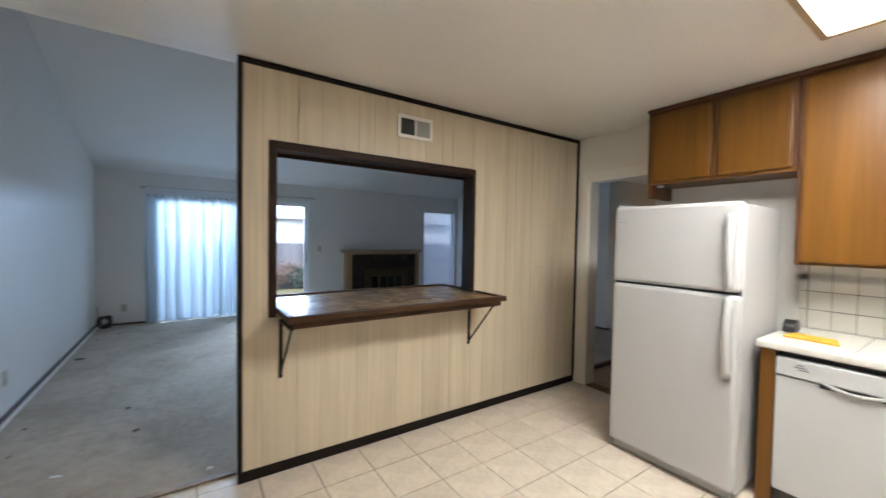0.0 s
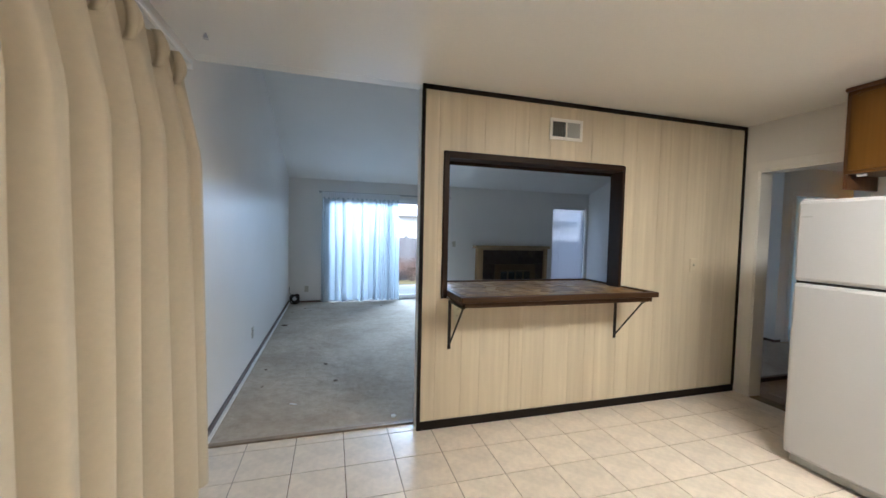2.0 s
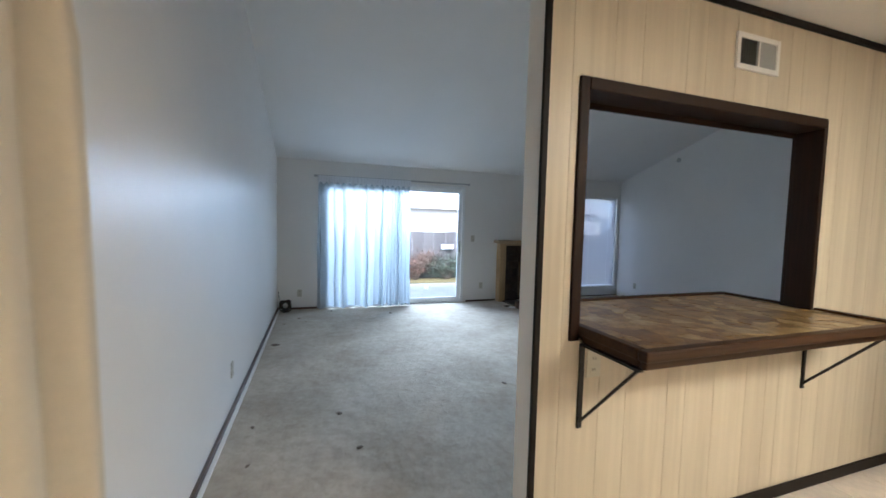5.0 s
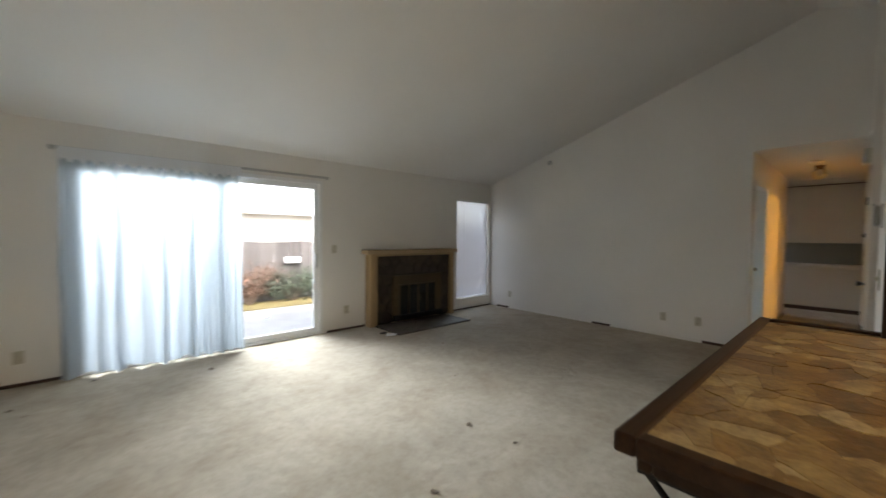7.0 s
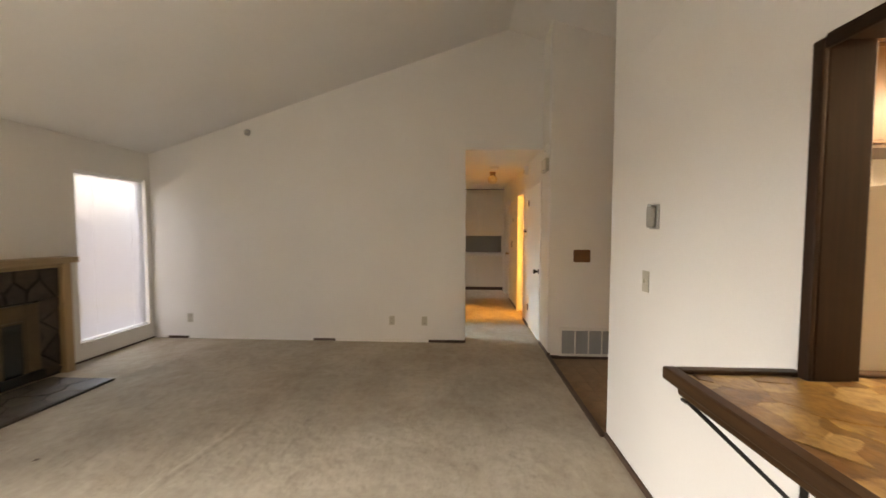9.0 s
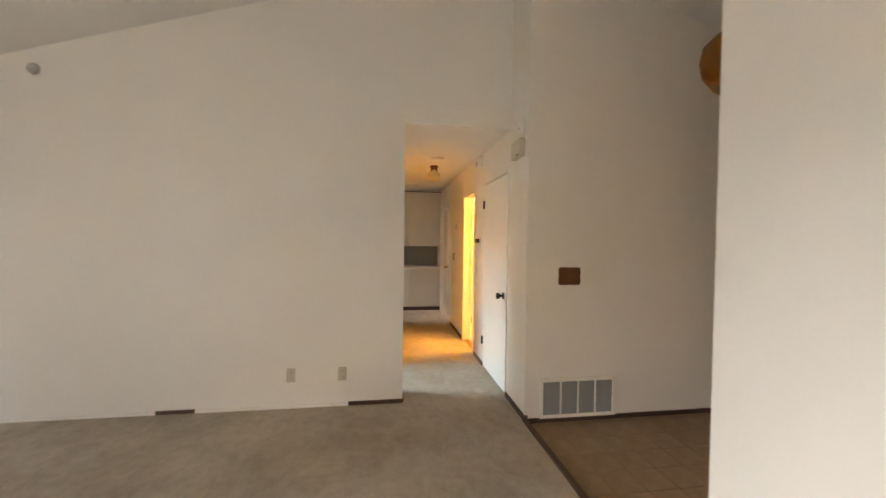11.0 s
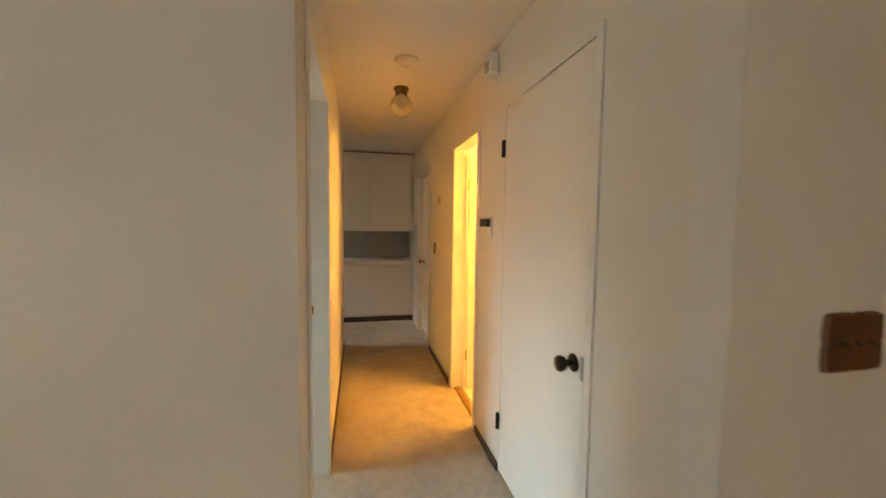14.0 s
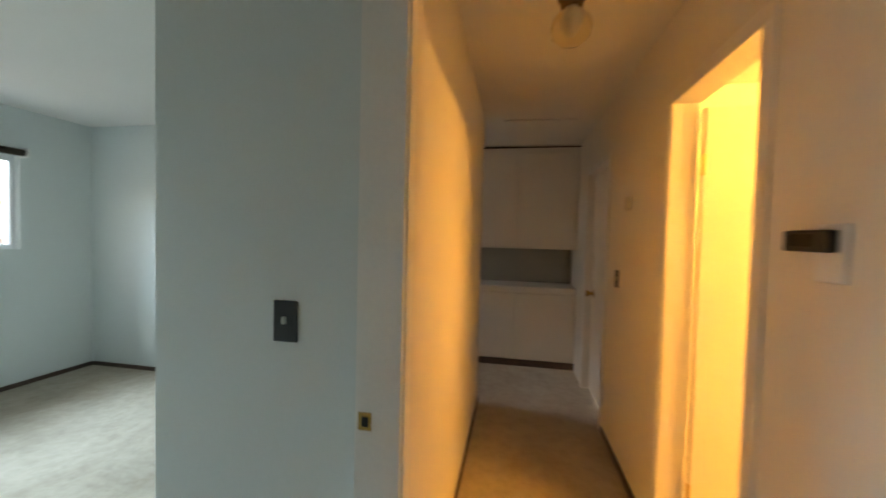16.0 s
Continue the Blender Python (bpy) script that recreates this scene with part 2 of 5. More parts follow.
GLOBE = clear("clear_lamp_glass", (0.95, 0.85, 0.6))
AMBER = clear("amber_glass", (0.75, 0.3, 0.03), 0.25)
CONC = mat("patio_concrete", (0.3, 0.297, 0.29), 0.85, 0.18, 2, 40, 0.3)
GRASS = mat("dry_yellow_grass", (0.15, 0.12, 0.045), 0.9, 0.4, 8, 60, 0.6)
FENCE = wood("weathered_fence_board", (0.1, 0.09, 0.088), (0.055, 0.05, 0.05), 0.85, "z", spread=0.2)
LEAF = mat("dull_green_leaf", (0.05, 0.07, 0.045), 0.6, 0.3, 8, 40, 0.1, spread=0.3)
LEAFR = mat("rusty_leaf", (0.14, 0.08, 0.055), 0.6, 0.3, 8, 40, 0.1, spread=0.3)
TWIG = mat("grey_twig", (0.1, 0.07, 0.05), 0.85, 0.3)
SIDING = mat("pale_neighbour_siding", (0.52, 0.52, 0.53), 0.6, 0.05, 3, 40, 0.05)
ROOFM = mat("pale_grey_shingle", (0.42, 0.41, 0.4), 0.8, 0.15, 4, 40, 0.3)
YELLOW = mat("yellow_envelope_paper", (0.75, 0.4, 0.02), 0.6, 0.06, 12, 80, 0.05)
PAPER = mat("white_scrap", (0.8, 0.8, 0.78), 0.7, 0.05)
LIGHTP = glow("fluorescent_diffuser", (1.0, 0.83, 0.6), 7.0)
BULB = glow("warm_vanity_bulb", (1.0, 0.51, 0.115), 38.0)


def carpet():
    m = mat("worn_greige_carpet", (0.5, 0.44, 0.355), 0.95, 0.08, 1.1, 320, 0.9, dist=0.006, spec=0.1)
    n, l = m.node_tree.nodes, m.node_tree.links
    b = n["Principled BSDF"]
    co, st, rp, mx = n.new("ShaderNodeTexCoord"), n.new("ShaderNodeTexNoise"), n.new("ShaderNodeValToRGB"), n.new("ShaderNodeMix")
    st.inputs["Scale"].default_value, st.inputs["Detail"].default_value, st.inputs["Roughness"].default_value = 1.7, 6, 0.65
    st.inputs["Distortion"].default_value = 0.4
    l.new(co.outputs["Object"], st.inputs["Vector"]), l.new(st.outputs["Fac"], rp.inputs[0])
    rp.color_ramp.elements[0].position, rp.color_ramp.elements[0].color = 0.36, (0.52, 0.45, 0.37, 1)
    rp.color_ramp.elements[1].position, rp.color_ramp.elements[1].color = 0.6, (1, 1, 1, 1)
    mx.data_type, mx.blend_type = "RGBA", "MULTIPLY"
    mx.inputs[0].default_value = 0.4
    base = b.inputs["Base Color"].links[0].from_socket
    l.new(base, mx.inputs[6]), l.new(rp.outputs[0], mx.inputs[7]), l.new(mx.outputs[2], b.inputs["Base Color"])
    pile, relief = n.new("ShaderNodeTexNoise"), n.new("ShaderNodeBump")
    pile.inputs["Scale"].default_value, pile.inputs["Detail"].default_value, pile.inputs["Roughness"].default_value = 8, 5, 0.55
    relief.inputs["Strength"].default_value, relief.inputs["Distance"].default_value = 0.45, 0.04
    l.new(co.outputs["Object"], pile.inputs["Vector"]), l.new(pile.outputs["Fac"], relief.inputs["Height"])
    # mottles the base colour with the pile's shading as well as wear
    tuft, pile_shade, mul = n.new("ShaderNodeTexNoise"), n.new("ShaderNodeValToRGB"), n.new("ShaderNodeMix")
    tuft.inputs["Scale"].default_value, tuft.inputs["Detail"].default_value, tuft.inputs["Roughness"].default_value = 13, 7, 0.75
    pile_shade.color_ramp.elements[0].position, pile_shade.color_ramp.elements[0].color = 0.36, (0.62, 0.59, 0.55, 1)
    pile_shade.color_ramp.elements[1].position, pile_shade.color_ramp.elements[1].color = 0.56, (1, 1, 1, 1)
    mul.data_type, mul.blend_type = "RGBA", "MULTIPLY"
    mul.inputs[0].default_value = 0.35
    l.new(co.outputs["Object"], tuft.inputs["Vector"]), l.new(tuft.outputs["Fac"], pile_shade.inputs[0])
    l.new(mx.outputs[2], mul.inputs[6]), l.new(pile_shade.outputs[0], mul.inputs[7]), l.new(mul.outputs[2], b.inputs["Base Color"])
    fine = b.inputs["Normal"].links[0].from_node
    l.new(relief.outputs[0], fine.inputs["Normal"])
    return m


CARPET = carpet()

# ---------------------------------------------------------------- building tools


def box(bm, x0, x1, y0, y1, z0, z1, bev=0.0, seg=2):
    """A box between two corners, with rounded edges if bev is given."""
    vs = [bm.verts.new((x, y, z)) for x in (x0, x1) for y in (y0, y1) for z in (z0, z1)]
    fs = [bm.faces.new([vs[i] for i in q]) for q in ((0, 1, 3, 2), (4, 6, 7, 5), (0, 4, 5, 1), (2, 3, 7, 6), (0, 2, 6, 4), (1, 5, 7, 3))]
    if bev:
        bmesh.ops.bevel(bm, geom=list({e for f in fs for e in f.edges}), offset=bev, segments=seg, affect="EDGES", profile=0.5)
    return bm


def boxes(*rows, bev=0.0):
    bm = bmesh.new()
    for r in rows:
        box(bm, *r, bev=bev)
    return bm


def rod(bm, a, b, r, seg=12, r2=None):
    """A round bar from a to b."""
    a, b = Vector(a), Vector(b)
    m = Matrix.Translation((a + b) / 2) @ (b - a).to_track_quat("Z", "Y").to_matrix().to_4x4()
    bmesh.ops.create_cone(bm, cap_ends=True, segments=seg, radius1=r, radius2=r if r2 is None else r2, depth=(b - a).length, matrix=m)
    return bm


def lathe(bm, profile, at, axis="z", seg=24):
    """A turned shape: (radius, height) pairs round an axis through at."""
    turn = {"z": Matrix(), "y": Matrix.Rotation(radians(-90), 4, "X"), "-y": Matrix.Rotation(radians(90), 4, "X"), "x": Matrix.Rotation(radians(90), 4, "Y"), "-x": Matrix.Rotation(radians(-90), 4, "Y")}[axis]
    m = Matrix.Translation(at) @ turn
    rings = []
    for r, h in profile:
        rings.append([bm.verts.new(m @ Vector((r * math.cos(i * math.tau / seg), r * math.sin(i * math.tau / seg), h))) for i in range(seg)])
    for p, q in zip(rings, rings[1:]):
        for i in range(seg):
            bm.faces.new((p[i], p[(i + 1) % seg], q[(i + 1) % seg], q[i]))
    if profile[0][0] > 0.0005:
        bm.faces.new(rings[0][::-1])
    if profile[-1][0] > 0.0005:
        bm.faces.new(rings[-1])
    return bm


def prism(bm, pts, z0, z1):
    """A flat polygon in x and y raised from z0 to z1."""
    lo, hi = [bm.verts.new((x, y, z0)) for x, y in pts], [bm.verts.new((x, y, z1)) for x, y in pts]
    bm.faces.new(lo[::-1]), bm.faces.new(hi)
    for i in range(len(pts)):
        j = (i + 1) % len(pts)
        bm.faces.new((lo[i], lo[j], hi[j], hi[i]))
    return bm


def mesh_of(name, bm, material, smooth=False):
    bmesh.ops.recalc_face_normals(bm, faces=bm.faces)
    me = bpy.data.meshes.new(name)
    bm.to_mesh(me)
    bm.free()
    me.materials.append(material)
    if smooth:
        me.shade_smooth()
    return me


def thing(name, label, category, at=(0, 0, 0), group=""):
    """The empty at a thing's base that its parts hang on."""
    ob = new(name)
    ob.location = at
    ob.empty_display_size = 0.05
    return tagged(ob, label, category, group)


def part(name, bm, material, parent, label="", smooth=False):
    """One mesh under a thing or a part; the mesh is in the place's own metres."""
    ob = new(name, mesh_of(name, bm, material, smooth))
    ob.parent = parent
    root = parent
    while root.parent:
        root = root.parent
    if parent == root:
        ob.matrix_parent_inverse = Matrix.Translation(root.location).inverted()
    return tagged(ob, label) if label else ob


def piece(name, mesh, parent, at, turn=0.0):
    """One of many alike pieces of a piece of the setting: an object of its own on a shared mesh."""
    ob = new(name, mesh)
    ob.parent = parent
    ob.location, ob.rotation_euler = at, (0, 0, turn)
    return ob


def solo(name, bm, material, label, category, group="", kind="", smooth=False):
    return tagged(new(name, mesh_of(name, bm, material, smooth)), label, category, group, kind)


def structure(name, bm, material, label, category="wall"):
    return tagged(new(name, mesh_of(name, bm, material)), label, category, "", "structure")


def cells(x0, x1, y0, y1, seeds, gap):
    """Splits a rectangle into irregular stones: for each seed the polygon nearer to it than to any other, shrunk by the gap."""
    found = []
    for i, s in enumerate(seeds):
        poly = [Vector(p) for p in ((x0, y0), (x1, y0), (x1, y1), (x0, y1))]
        for j, o in enumerate(seeds):
            if i == j or not poly:
                continue
            nrm = (Vector(o) - Vector(s))
            if nrm.length > 1.2:
                continue
            mid = (Vector(o) + Vector(s)) / 2
            nrm.normalize()
            lim = nrm.dot(mid) - gap / 2
            out = []
            for k, p in enumerate(poly):
                q = poly[(k + 1) % len(poly)]
                a, b = nrm.dot(p) - lim, nrm.dot(q) - lim
                if a <= 0:
                    out.append(p)
                if a * b < 0:
                    out.append(p + (q - p) * (a / (a - b)))
            poly = out
        if len(poly) > 2:
            found.append(poly)
    return found


def scatter(rng, x0, x1, y0, y1, nx, ny, jit):
    """Loosely spread seeds, row by row."""
    dx, dy = (x1 - x0) / nx, (y1 - y0) / ny
    return [(x0 + dx * (i + 0.5 + (0.25 if j % 2 else -0.25) + rng.uniform(-jit, jit)), y0 + dy * (j + 0.5 + rng.uniform(-jit, jit))) for j in range(ny) for i in range(nx)]

# ---------------------------------------------------------------- plan
XL, XR, YN, YP, YK = -1.15, 5.56, 7.555, 2.49, 2.365  # living room walls; both faces of the partition
XK, XE, XG = 3.28, 3.42, 5.116  # kitchen's door wall, both faces; entry's far wall
YH, YL = 2.512, 3.457  # both sides of the hall
ZK, ZH, ZN = 2.44, 2.425, 2.40  # ceilings: kitchen, hall, foot of the vault
RIDGE, SLOPE, YS, YB = 2.945, 0.318, -0.1, -2.2
ZR = ZN + SLOPE * (YN - RIDGE)


def vault(y):
    return ZR - SLOPE * abs(y - RIDGE)


def slab(x0, x1, ya, yb, thick=0.1):
    """A strip of the vaulted ceiling."""
    bm = bmesh.new()
    vs = [[bm.verts.new((x, y, vault(y) + d)) for y in (ya, yb)] for x in (x0, x1) for d in (0, thick)]
    a, b, c, d = vs
    for f in ((a[0], a[1], c[1], c[0]), (b[0], d[0], d[1], b[1]), (a[0], b[0], b[1], a[1]), (c[0], c[1], d[1], d[0]), (a[0], c[0], d[0], b[0]), (a[1], b[1], d[1], c[1])):
        bm.faces.new(f)
    return bm


# floors
structure("ground", boxes((-40, 50, 7.72, 70, -0.2, -0.1)), CONC, "pale concrete patio ground behind the house", "ground")
structure("floor_carpet", boxes((XL - 0.15, XR, 2.5, YN + 0.05, -0.12, 0)), CARPET, "worn stained greige carpet with dents and dirt", "carpet")
structure("floor_hall", boxes((XR, 10.5, YH - 0.1, YL + 0.1, -0.12, 0)), CARPET, "worn greige hall carpet in warm light", "carpet")
structure("floor_bedroom", boxes((XR, 10.5, YL + 0.1, YN + 0.05, -0.12, 0)), CARPET, "pale greige bedroom carpet in daylight", "carpet")
kfloor = structure("floor_kitchen", boxes((XL - 0.15, XK + 0.14, YB - 0.1, 2.488, -0.12, -0.006)), FGROUT, "tan grout bed under beige marbled floor tiles", "floor")
efloor = structure("floor_entry", boxes((XK + 0.14, XG, YS - 0.1, 2.488, -0.14, -0.031)), TGROUT, "dark grout bed under terracotta entry tiles", "floor")
structure("floor_bathroom", boxes((6.2, 8.5, 0.8, YH - 0.1, -0.12, 0.002)), TILEW, "pale glossy bathroom floor", "floor")

# walls
structure("wall_west", boxes((XL - 0.14, XL, YB - 0.14, YN + 0.14, -0.1, 4.0)), WHITE, "white painted wall, scuffed at hand height")
structure("wall_south_kitchen", boxes((XL, XE, YB - 0.14, YB, -0.1, 2.5)), WHITE, "plain white kitchen wall")
OX0, OX1, OZ0, OZ1 = 0.43, 1.945, 0.95, 1.972
structure("wall_partition", boxes((0.25, OX0, YK + 0.008, YP, -0.01, ZK), (OX1, XE, YK + 0.008, YP, -0.05, ZK), (OX0, OX1, YK + 0.008, YP, -0.01, OZ0), (OX0, OX1, YK + 0.008, YP, OZ1, ZK), (XL, XE, YP - 0.1, YP, ZK + 0.001, 3.85)), WHITE, "white partition wall with a pass-through opening")
DY0, DY1, DZ = 1.5, 2.237, 2.025
structure("wall_kitchen_east", boxes((XK, XE, YB, DY0, -0.05, ZK), (XK, XE, DY1, YK + 0.008, -0.05, ZK), (XK, XE, DY0, DY1, DZ, ZK), (XE - 0.1, XE, YS - 0.1, YP - 0.1, ZK, 3.85)), WHITE, "white kitchen wall with a cased doorway to the entry")
SX0, SX1, SZ = -0.45, 2.01, 2.11
WX0, WX1, WZ0, WZ1 = 4.595, 5.485, 0.19, 2.06
structure("wall_north", boxes((XL, SX0, YN, YN + 0.14, -0.1, 2.6), (SX0, SX1, YN, YN + 0.14, SZ, 2.6), (SX1, WX0, YN, YN + 0.14, -0.1, 2.6), (WX0, WX1, YN, YN + 0.14, -0.1, WZ0), (WX0, WX1, YN, YN + 0.14, WZ1, 2.6), (WX1, XR + 0.12, YN, YN + 0.14, -0.1, 2.6)), WHITE, "white end wall with a sliding door and a tall window")
structure("wall_east", boxes((XR, XR + 0.11, YL, YN, -0.01, 4.0), (XR, XR + 0.11, YH, YL, ZH, 4.0)), WHITE, "tall white wall under the vaulted ceiling")
structure("wall_entry_east", boxes((XG, XG + 0.11, YS, YH, -0.05, 4.0)), WHITE, "white entry wall with a return-air grille")
FD0, FD1 = 4.16, 5.06
structure("wall_entry_south", boxes((XE, FD0, YS - 0.12, YS, -0.1, 3.2), (FD1, XG + 0.11, YS - 0.12, YS, -0.1, 3.2), (FD0, FD1, YS - 0.12, YS, 2.03, 3.2)), WHITE, "white entry wall around the front door")
CD0, CD1, CDZ = 5.63, 6.43, 2.052
B0, B1, BZ = 6.91, 7.56, 2.045
F0, F1 = 8.66, 9.44
structure("wall_hall_south", boxes((XG + 0.11, CD0, YH - 0.11, YH, -0.01, 4.0), (CD0, CD1, YH - 0.11, YH, CDZ, 4.0), (CD1, B0, YH - 0.11, YH, -0.01, 2.6), (B0, B1, YH - 0.11, YH, BZ, 2.6), (B1, F0, YH - 0.11, YH, -0.01, 2.6), (F0, F1, YH - 0.11, YH, 2.02, 2.6), (F1, 10.5, YH - 0.11, YH, -0.01, 2.6), (CD1, XR + 0.2, YH - 0.11, YH, 2.6, 4.0) if CD1 < XR + 0.2 else (CD1, CD1 + 0.01, YH - 0.11, YH, 2.6, 2.7)), HALLW, "off-white hall wall with a closet door and a bathroom doorway")
BD0, BD1, BDZ = 5.80, 6.60, 2.06
structure("wall_hall_north", boxes((XR + 0.11, BD0, YL, YL + 0.115, -0.01, 2.6), (BD0, BD1, YL, YL + 0.115, BDZ, 2.6), (BD1, 8.9, YL, YL + 0.115, -0.01, 2.6)), HALLW, "off-white hall wall with the bedroom doorway")
structure("wall_hall_end", boxes((10.42, 10.52, 2.3, 5.3, -0.01, 2.6), (8.84, 8.9, YL + 0.115, 5.2, -0.01, 2.6)), HALLW, "off-white walls at the dim end of the hall")
# unseen end wall, added; its hole sets the daylight on the hall floor
structure("wall_side_passage", boxes((8.84, 9.1, 5.2, 5.3, -0.01, 2.6), (9.1, 9.9, 5.2, 5.3, -0.01, 1.45), (9.1, 9.9, 5.2, 5.3, 1.85, 2.6), (9.9, 10.42, 5.2, 5.3, -0.01, 2.6)), HALLW, "unseen wall added to close the side passage, with a hole for daylight")
structure("wall_bathroom", boxes((6.2, 6.3, 0.9, YH - 0.11, -0.01, 2.6), (8.4, 8.5, 0.9, YH - 0.11, -0.01, 2.6), (6.2, 8.5, 0.8, 0.9, -0.01, 2.6)), HALLW, "plain cream bathroom walls")
structure("wall_closet", boxes((6.66, 8.84, YL + 0.116, 4.264, -0.01, 2.6)), MINT, "pale mint closet block inside the bedroom")
QX0, QX1, QZ0, QZ1 = 6.05, 8.25, 1.215, 2.02
structure("wall_bedroom", boxes((XR + 0.111, XR + 0.16, YL + 0.116, 7.44, -0.01, 2.6), (8.83, 8.95, 4.264, 7.6, -0.01, 2.6), (XR + 0.11, QX0, 7.44, 7.6, -0.01, 2.6), (QX1, 8.83, 7.44, 7.6, -0.01, 2.6), (QX0, QX1, 7.44, 7.6, -0.01, QZ0), (QX0, QX1, 7.44, 7.6, QZ1, 2.6), (6.6, 6.659, YL + 0.117, YL + 0.13, -0.01, 2.6)), MINT, "pale mint bedroom walls with a slider window")

# ceilings
structure("ceiling_kitchen", boxes((XL, XE, YB, YP - 0.1, ZK, ZK + 0.06), (XL, 0.25, YP - 0.1, YP - 0.001, ZK - 0.001, ZK)), KCEIL, "glossy white flat kitchen ceiling", "ceiling")
structure("ceiling_vault", slab(XL, XR, RIDGE, YN + 0.1), CEIL, "white vaulted ceiling rising from the patio wall", "ceiling")
structure("ceiling_vault_back", slab(XL, XR + 0.2, YS - 0.1, RIDGE), CEIL, "white back slope of the vaulted ceiling", "ceiling")
structure("ceiling_hall", boxes((XR + 0.11, 10.5, YH, YL, ZH, ZH + 0.06), (8.84, 10.5, YL, 5.3, ZH, ZH + 0.06), (6.2, 8.5, 0.8, YH - 0.11, ZH, ZH + 0.06), (5.2, 6.2, 1.2, YH - 0.11, ZH, ZH + 0.06)), CEIL, "flat hall ceiling", "ceiling")
structure("ceiling_bedroom", boxes((XR + 0.11, 8.9, YL + 0.115, 7.6, ZH + 0.01, ZH + 0.06)), CEIL, "flat white bedroom ceiling", "ceiling")
structure("wall_closet_back", boxes((XG + 0.11, 6.3, 1.2, 1.3, -0.01, 2.6)), HALLW, "plain closet back wall")

# panelling of the kitchen side, board by board, with black trim
rng = random.Random(7)
panelling = tagged(new("panelling"), "pale whitewashed wood panelling with vertical grooves", "panelling", "", "structure")
x, widths = 0.272, (0.105, 0.21, 0.14, 0.26, 0.11, 0.19, 0.24, 0.15)
k = 0
while x < 3.245:
    w = min(widths[k % 8] * rng.uniform(0.92, 1.08), 3.255 - x)
    k += 1
    if w > 0.012:
        rows = [(x + 0.001, x + w - 0.001, YK, YK + 0.008, 0.06, 2.405)]
        if x + w > 0.408 and x < 1.96:
            rows = [(x + 0.001, x + w - 0.001, YK, YK + 0.008, 0.06, 0.945), (x + 0.001, x + w - 0.001, YK, YK + 0.008, 1.99, 2.405)]
            if x < 0.408:
                rows.append((x + 0.001, 0.408, YK, YK + 0.008, 0.945, 1.99))
            if x + w > 1.96:
                rows.append((1.96, x + w - 0.001, YK, YK + 0.008, 0.945, 1.99))
        part("board", boxes(*rows), PANEL, panelling)
    x += w
part("groove_backing", boxes((0.25, 0.43, YK + 0.004, YK + 0.0079, 0.0, 2.43), (1.94, 3.27, YK + 0.004, YK + 0.0079, 0, 2.43), (0.43, 1.94, YK + 0.004, YK + 0.0079, 0, 0.95), (0.43, 1.94, YK + 0.004, YK + 0.0079, 1.98, 2.43)), GROOVE, panelling)
part("base_trim", boxes((0.245, 3.272, YK - 0.012, YK + 0.006, 0.001, 0.062), bev=0.003), TRIMD, panelling, "black base trim")
part("top_trim", boxes((0.245, 3.278, YK - 0.012, YK + 0.006, 2.408, 2.438), bev=0.003), TRIMD, panelling, "black top trim")
part("side_trim", boxes((0.243, 0.268, YK - 0.012, YK + 0.006, 0.062, 2.408), bev=0.003), TRIMD, panelling, "black corner trim")
part("side_trim", boxes((3.256, 3.278, YK - 0.012, YK + 0.006, 0.062, 2.408), bev=0.003), TRIMD, panelling, "black corner trim")

# pass-through frame
frame_ob = thing("pass_through_frame", "dark walnut frame lining the pass-through opening", "frame", (1.18, 2.43, OZ0))
part("side_board", boxes((0.407, 0.45, YK - 0.014, YP - 0.001, 0.95, 1.996), bev=0.004), DARKV, frame_ob)
part("side_board", boxes((1.932, 1.962, YK - 0.001, YP - 0.001, 0.95, 1.996), bev=0.004), DARKV, frame_ob)
part("room_side_trim", boxes((1.932, 1.968, YP, YP + 0.016, 0.94, 1.957), bev=0.004), DARKV, frame_ob)
part("room_side_trim", boxes((0.4, 0.45, YP, YP + 0.016, 0.94, 1.957), bev=0.004), DARKV, frame_ob)
part("room_head_trim", boxes((0.45, 1.932, YP, YP + 0.016, 1.925, 1.957), bev=0.004), DARKW, frame_ob)
part("head_board", boxes((0.45, 1.932, YK - 0.014, YP - 0.001, 1.948, 1.996), bev=0.004), DARKW, frame_ob)

# doorway casings


def casing(name, label, axis, face, a, b, top, w, out, mt=TRIMW):
    """Flat trim round an opening in a wall: axis x or y is the wall's run, out the way it faces."""
    ob = thing(name, label, "door frame", (a, face, 0) if axis == "x" else (face, a, 0))
    ob["kind"] = "structure"
    t = 0.009 * out
    lo, hi = min(face, face + t), max(face, face + t)
    for n, r in (("side_trim", (a - w, a, 0, top)), ("side_trim", (b, b + w, 0, top)), ("head_trim", (a - w, b + w, top, top + w))):
        row = (r[0], r[1], lo, hi, r[2], r[3]) if axis == "x" else (lo, hi, r[0], r[1], r[2], r[3])
        part(n, boxes(row, bev=0.004), mt, ob)
    return ob


def jambs(ob, axis, p0, p1, a, b, top, mt=TRIMW):
    for r in ((a, a + 0.016, 0, top), (b - 0.016, b, 0, top), (a + 0.016, b - 0.016, top - 0.016, top)):
        part("jamb", boxes((r[0], r[1], p0, p1, r[2], r[3]) if axis == "x" else (p0, p1, r[0], r[1], r[2], r[3])), mt, ob)
    return ob


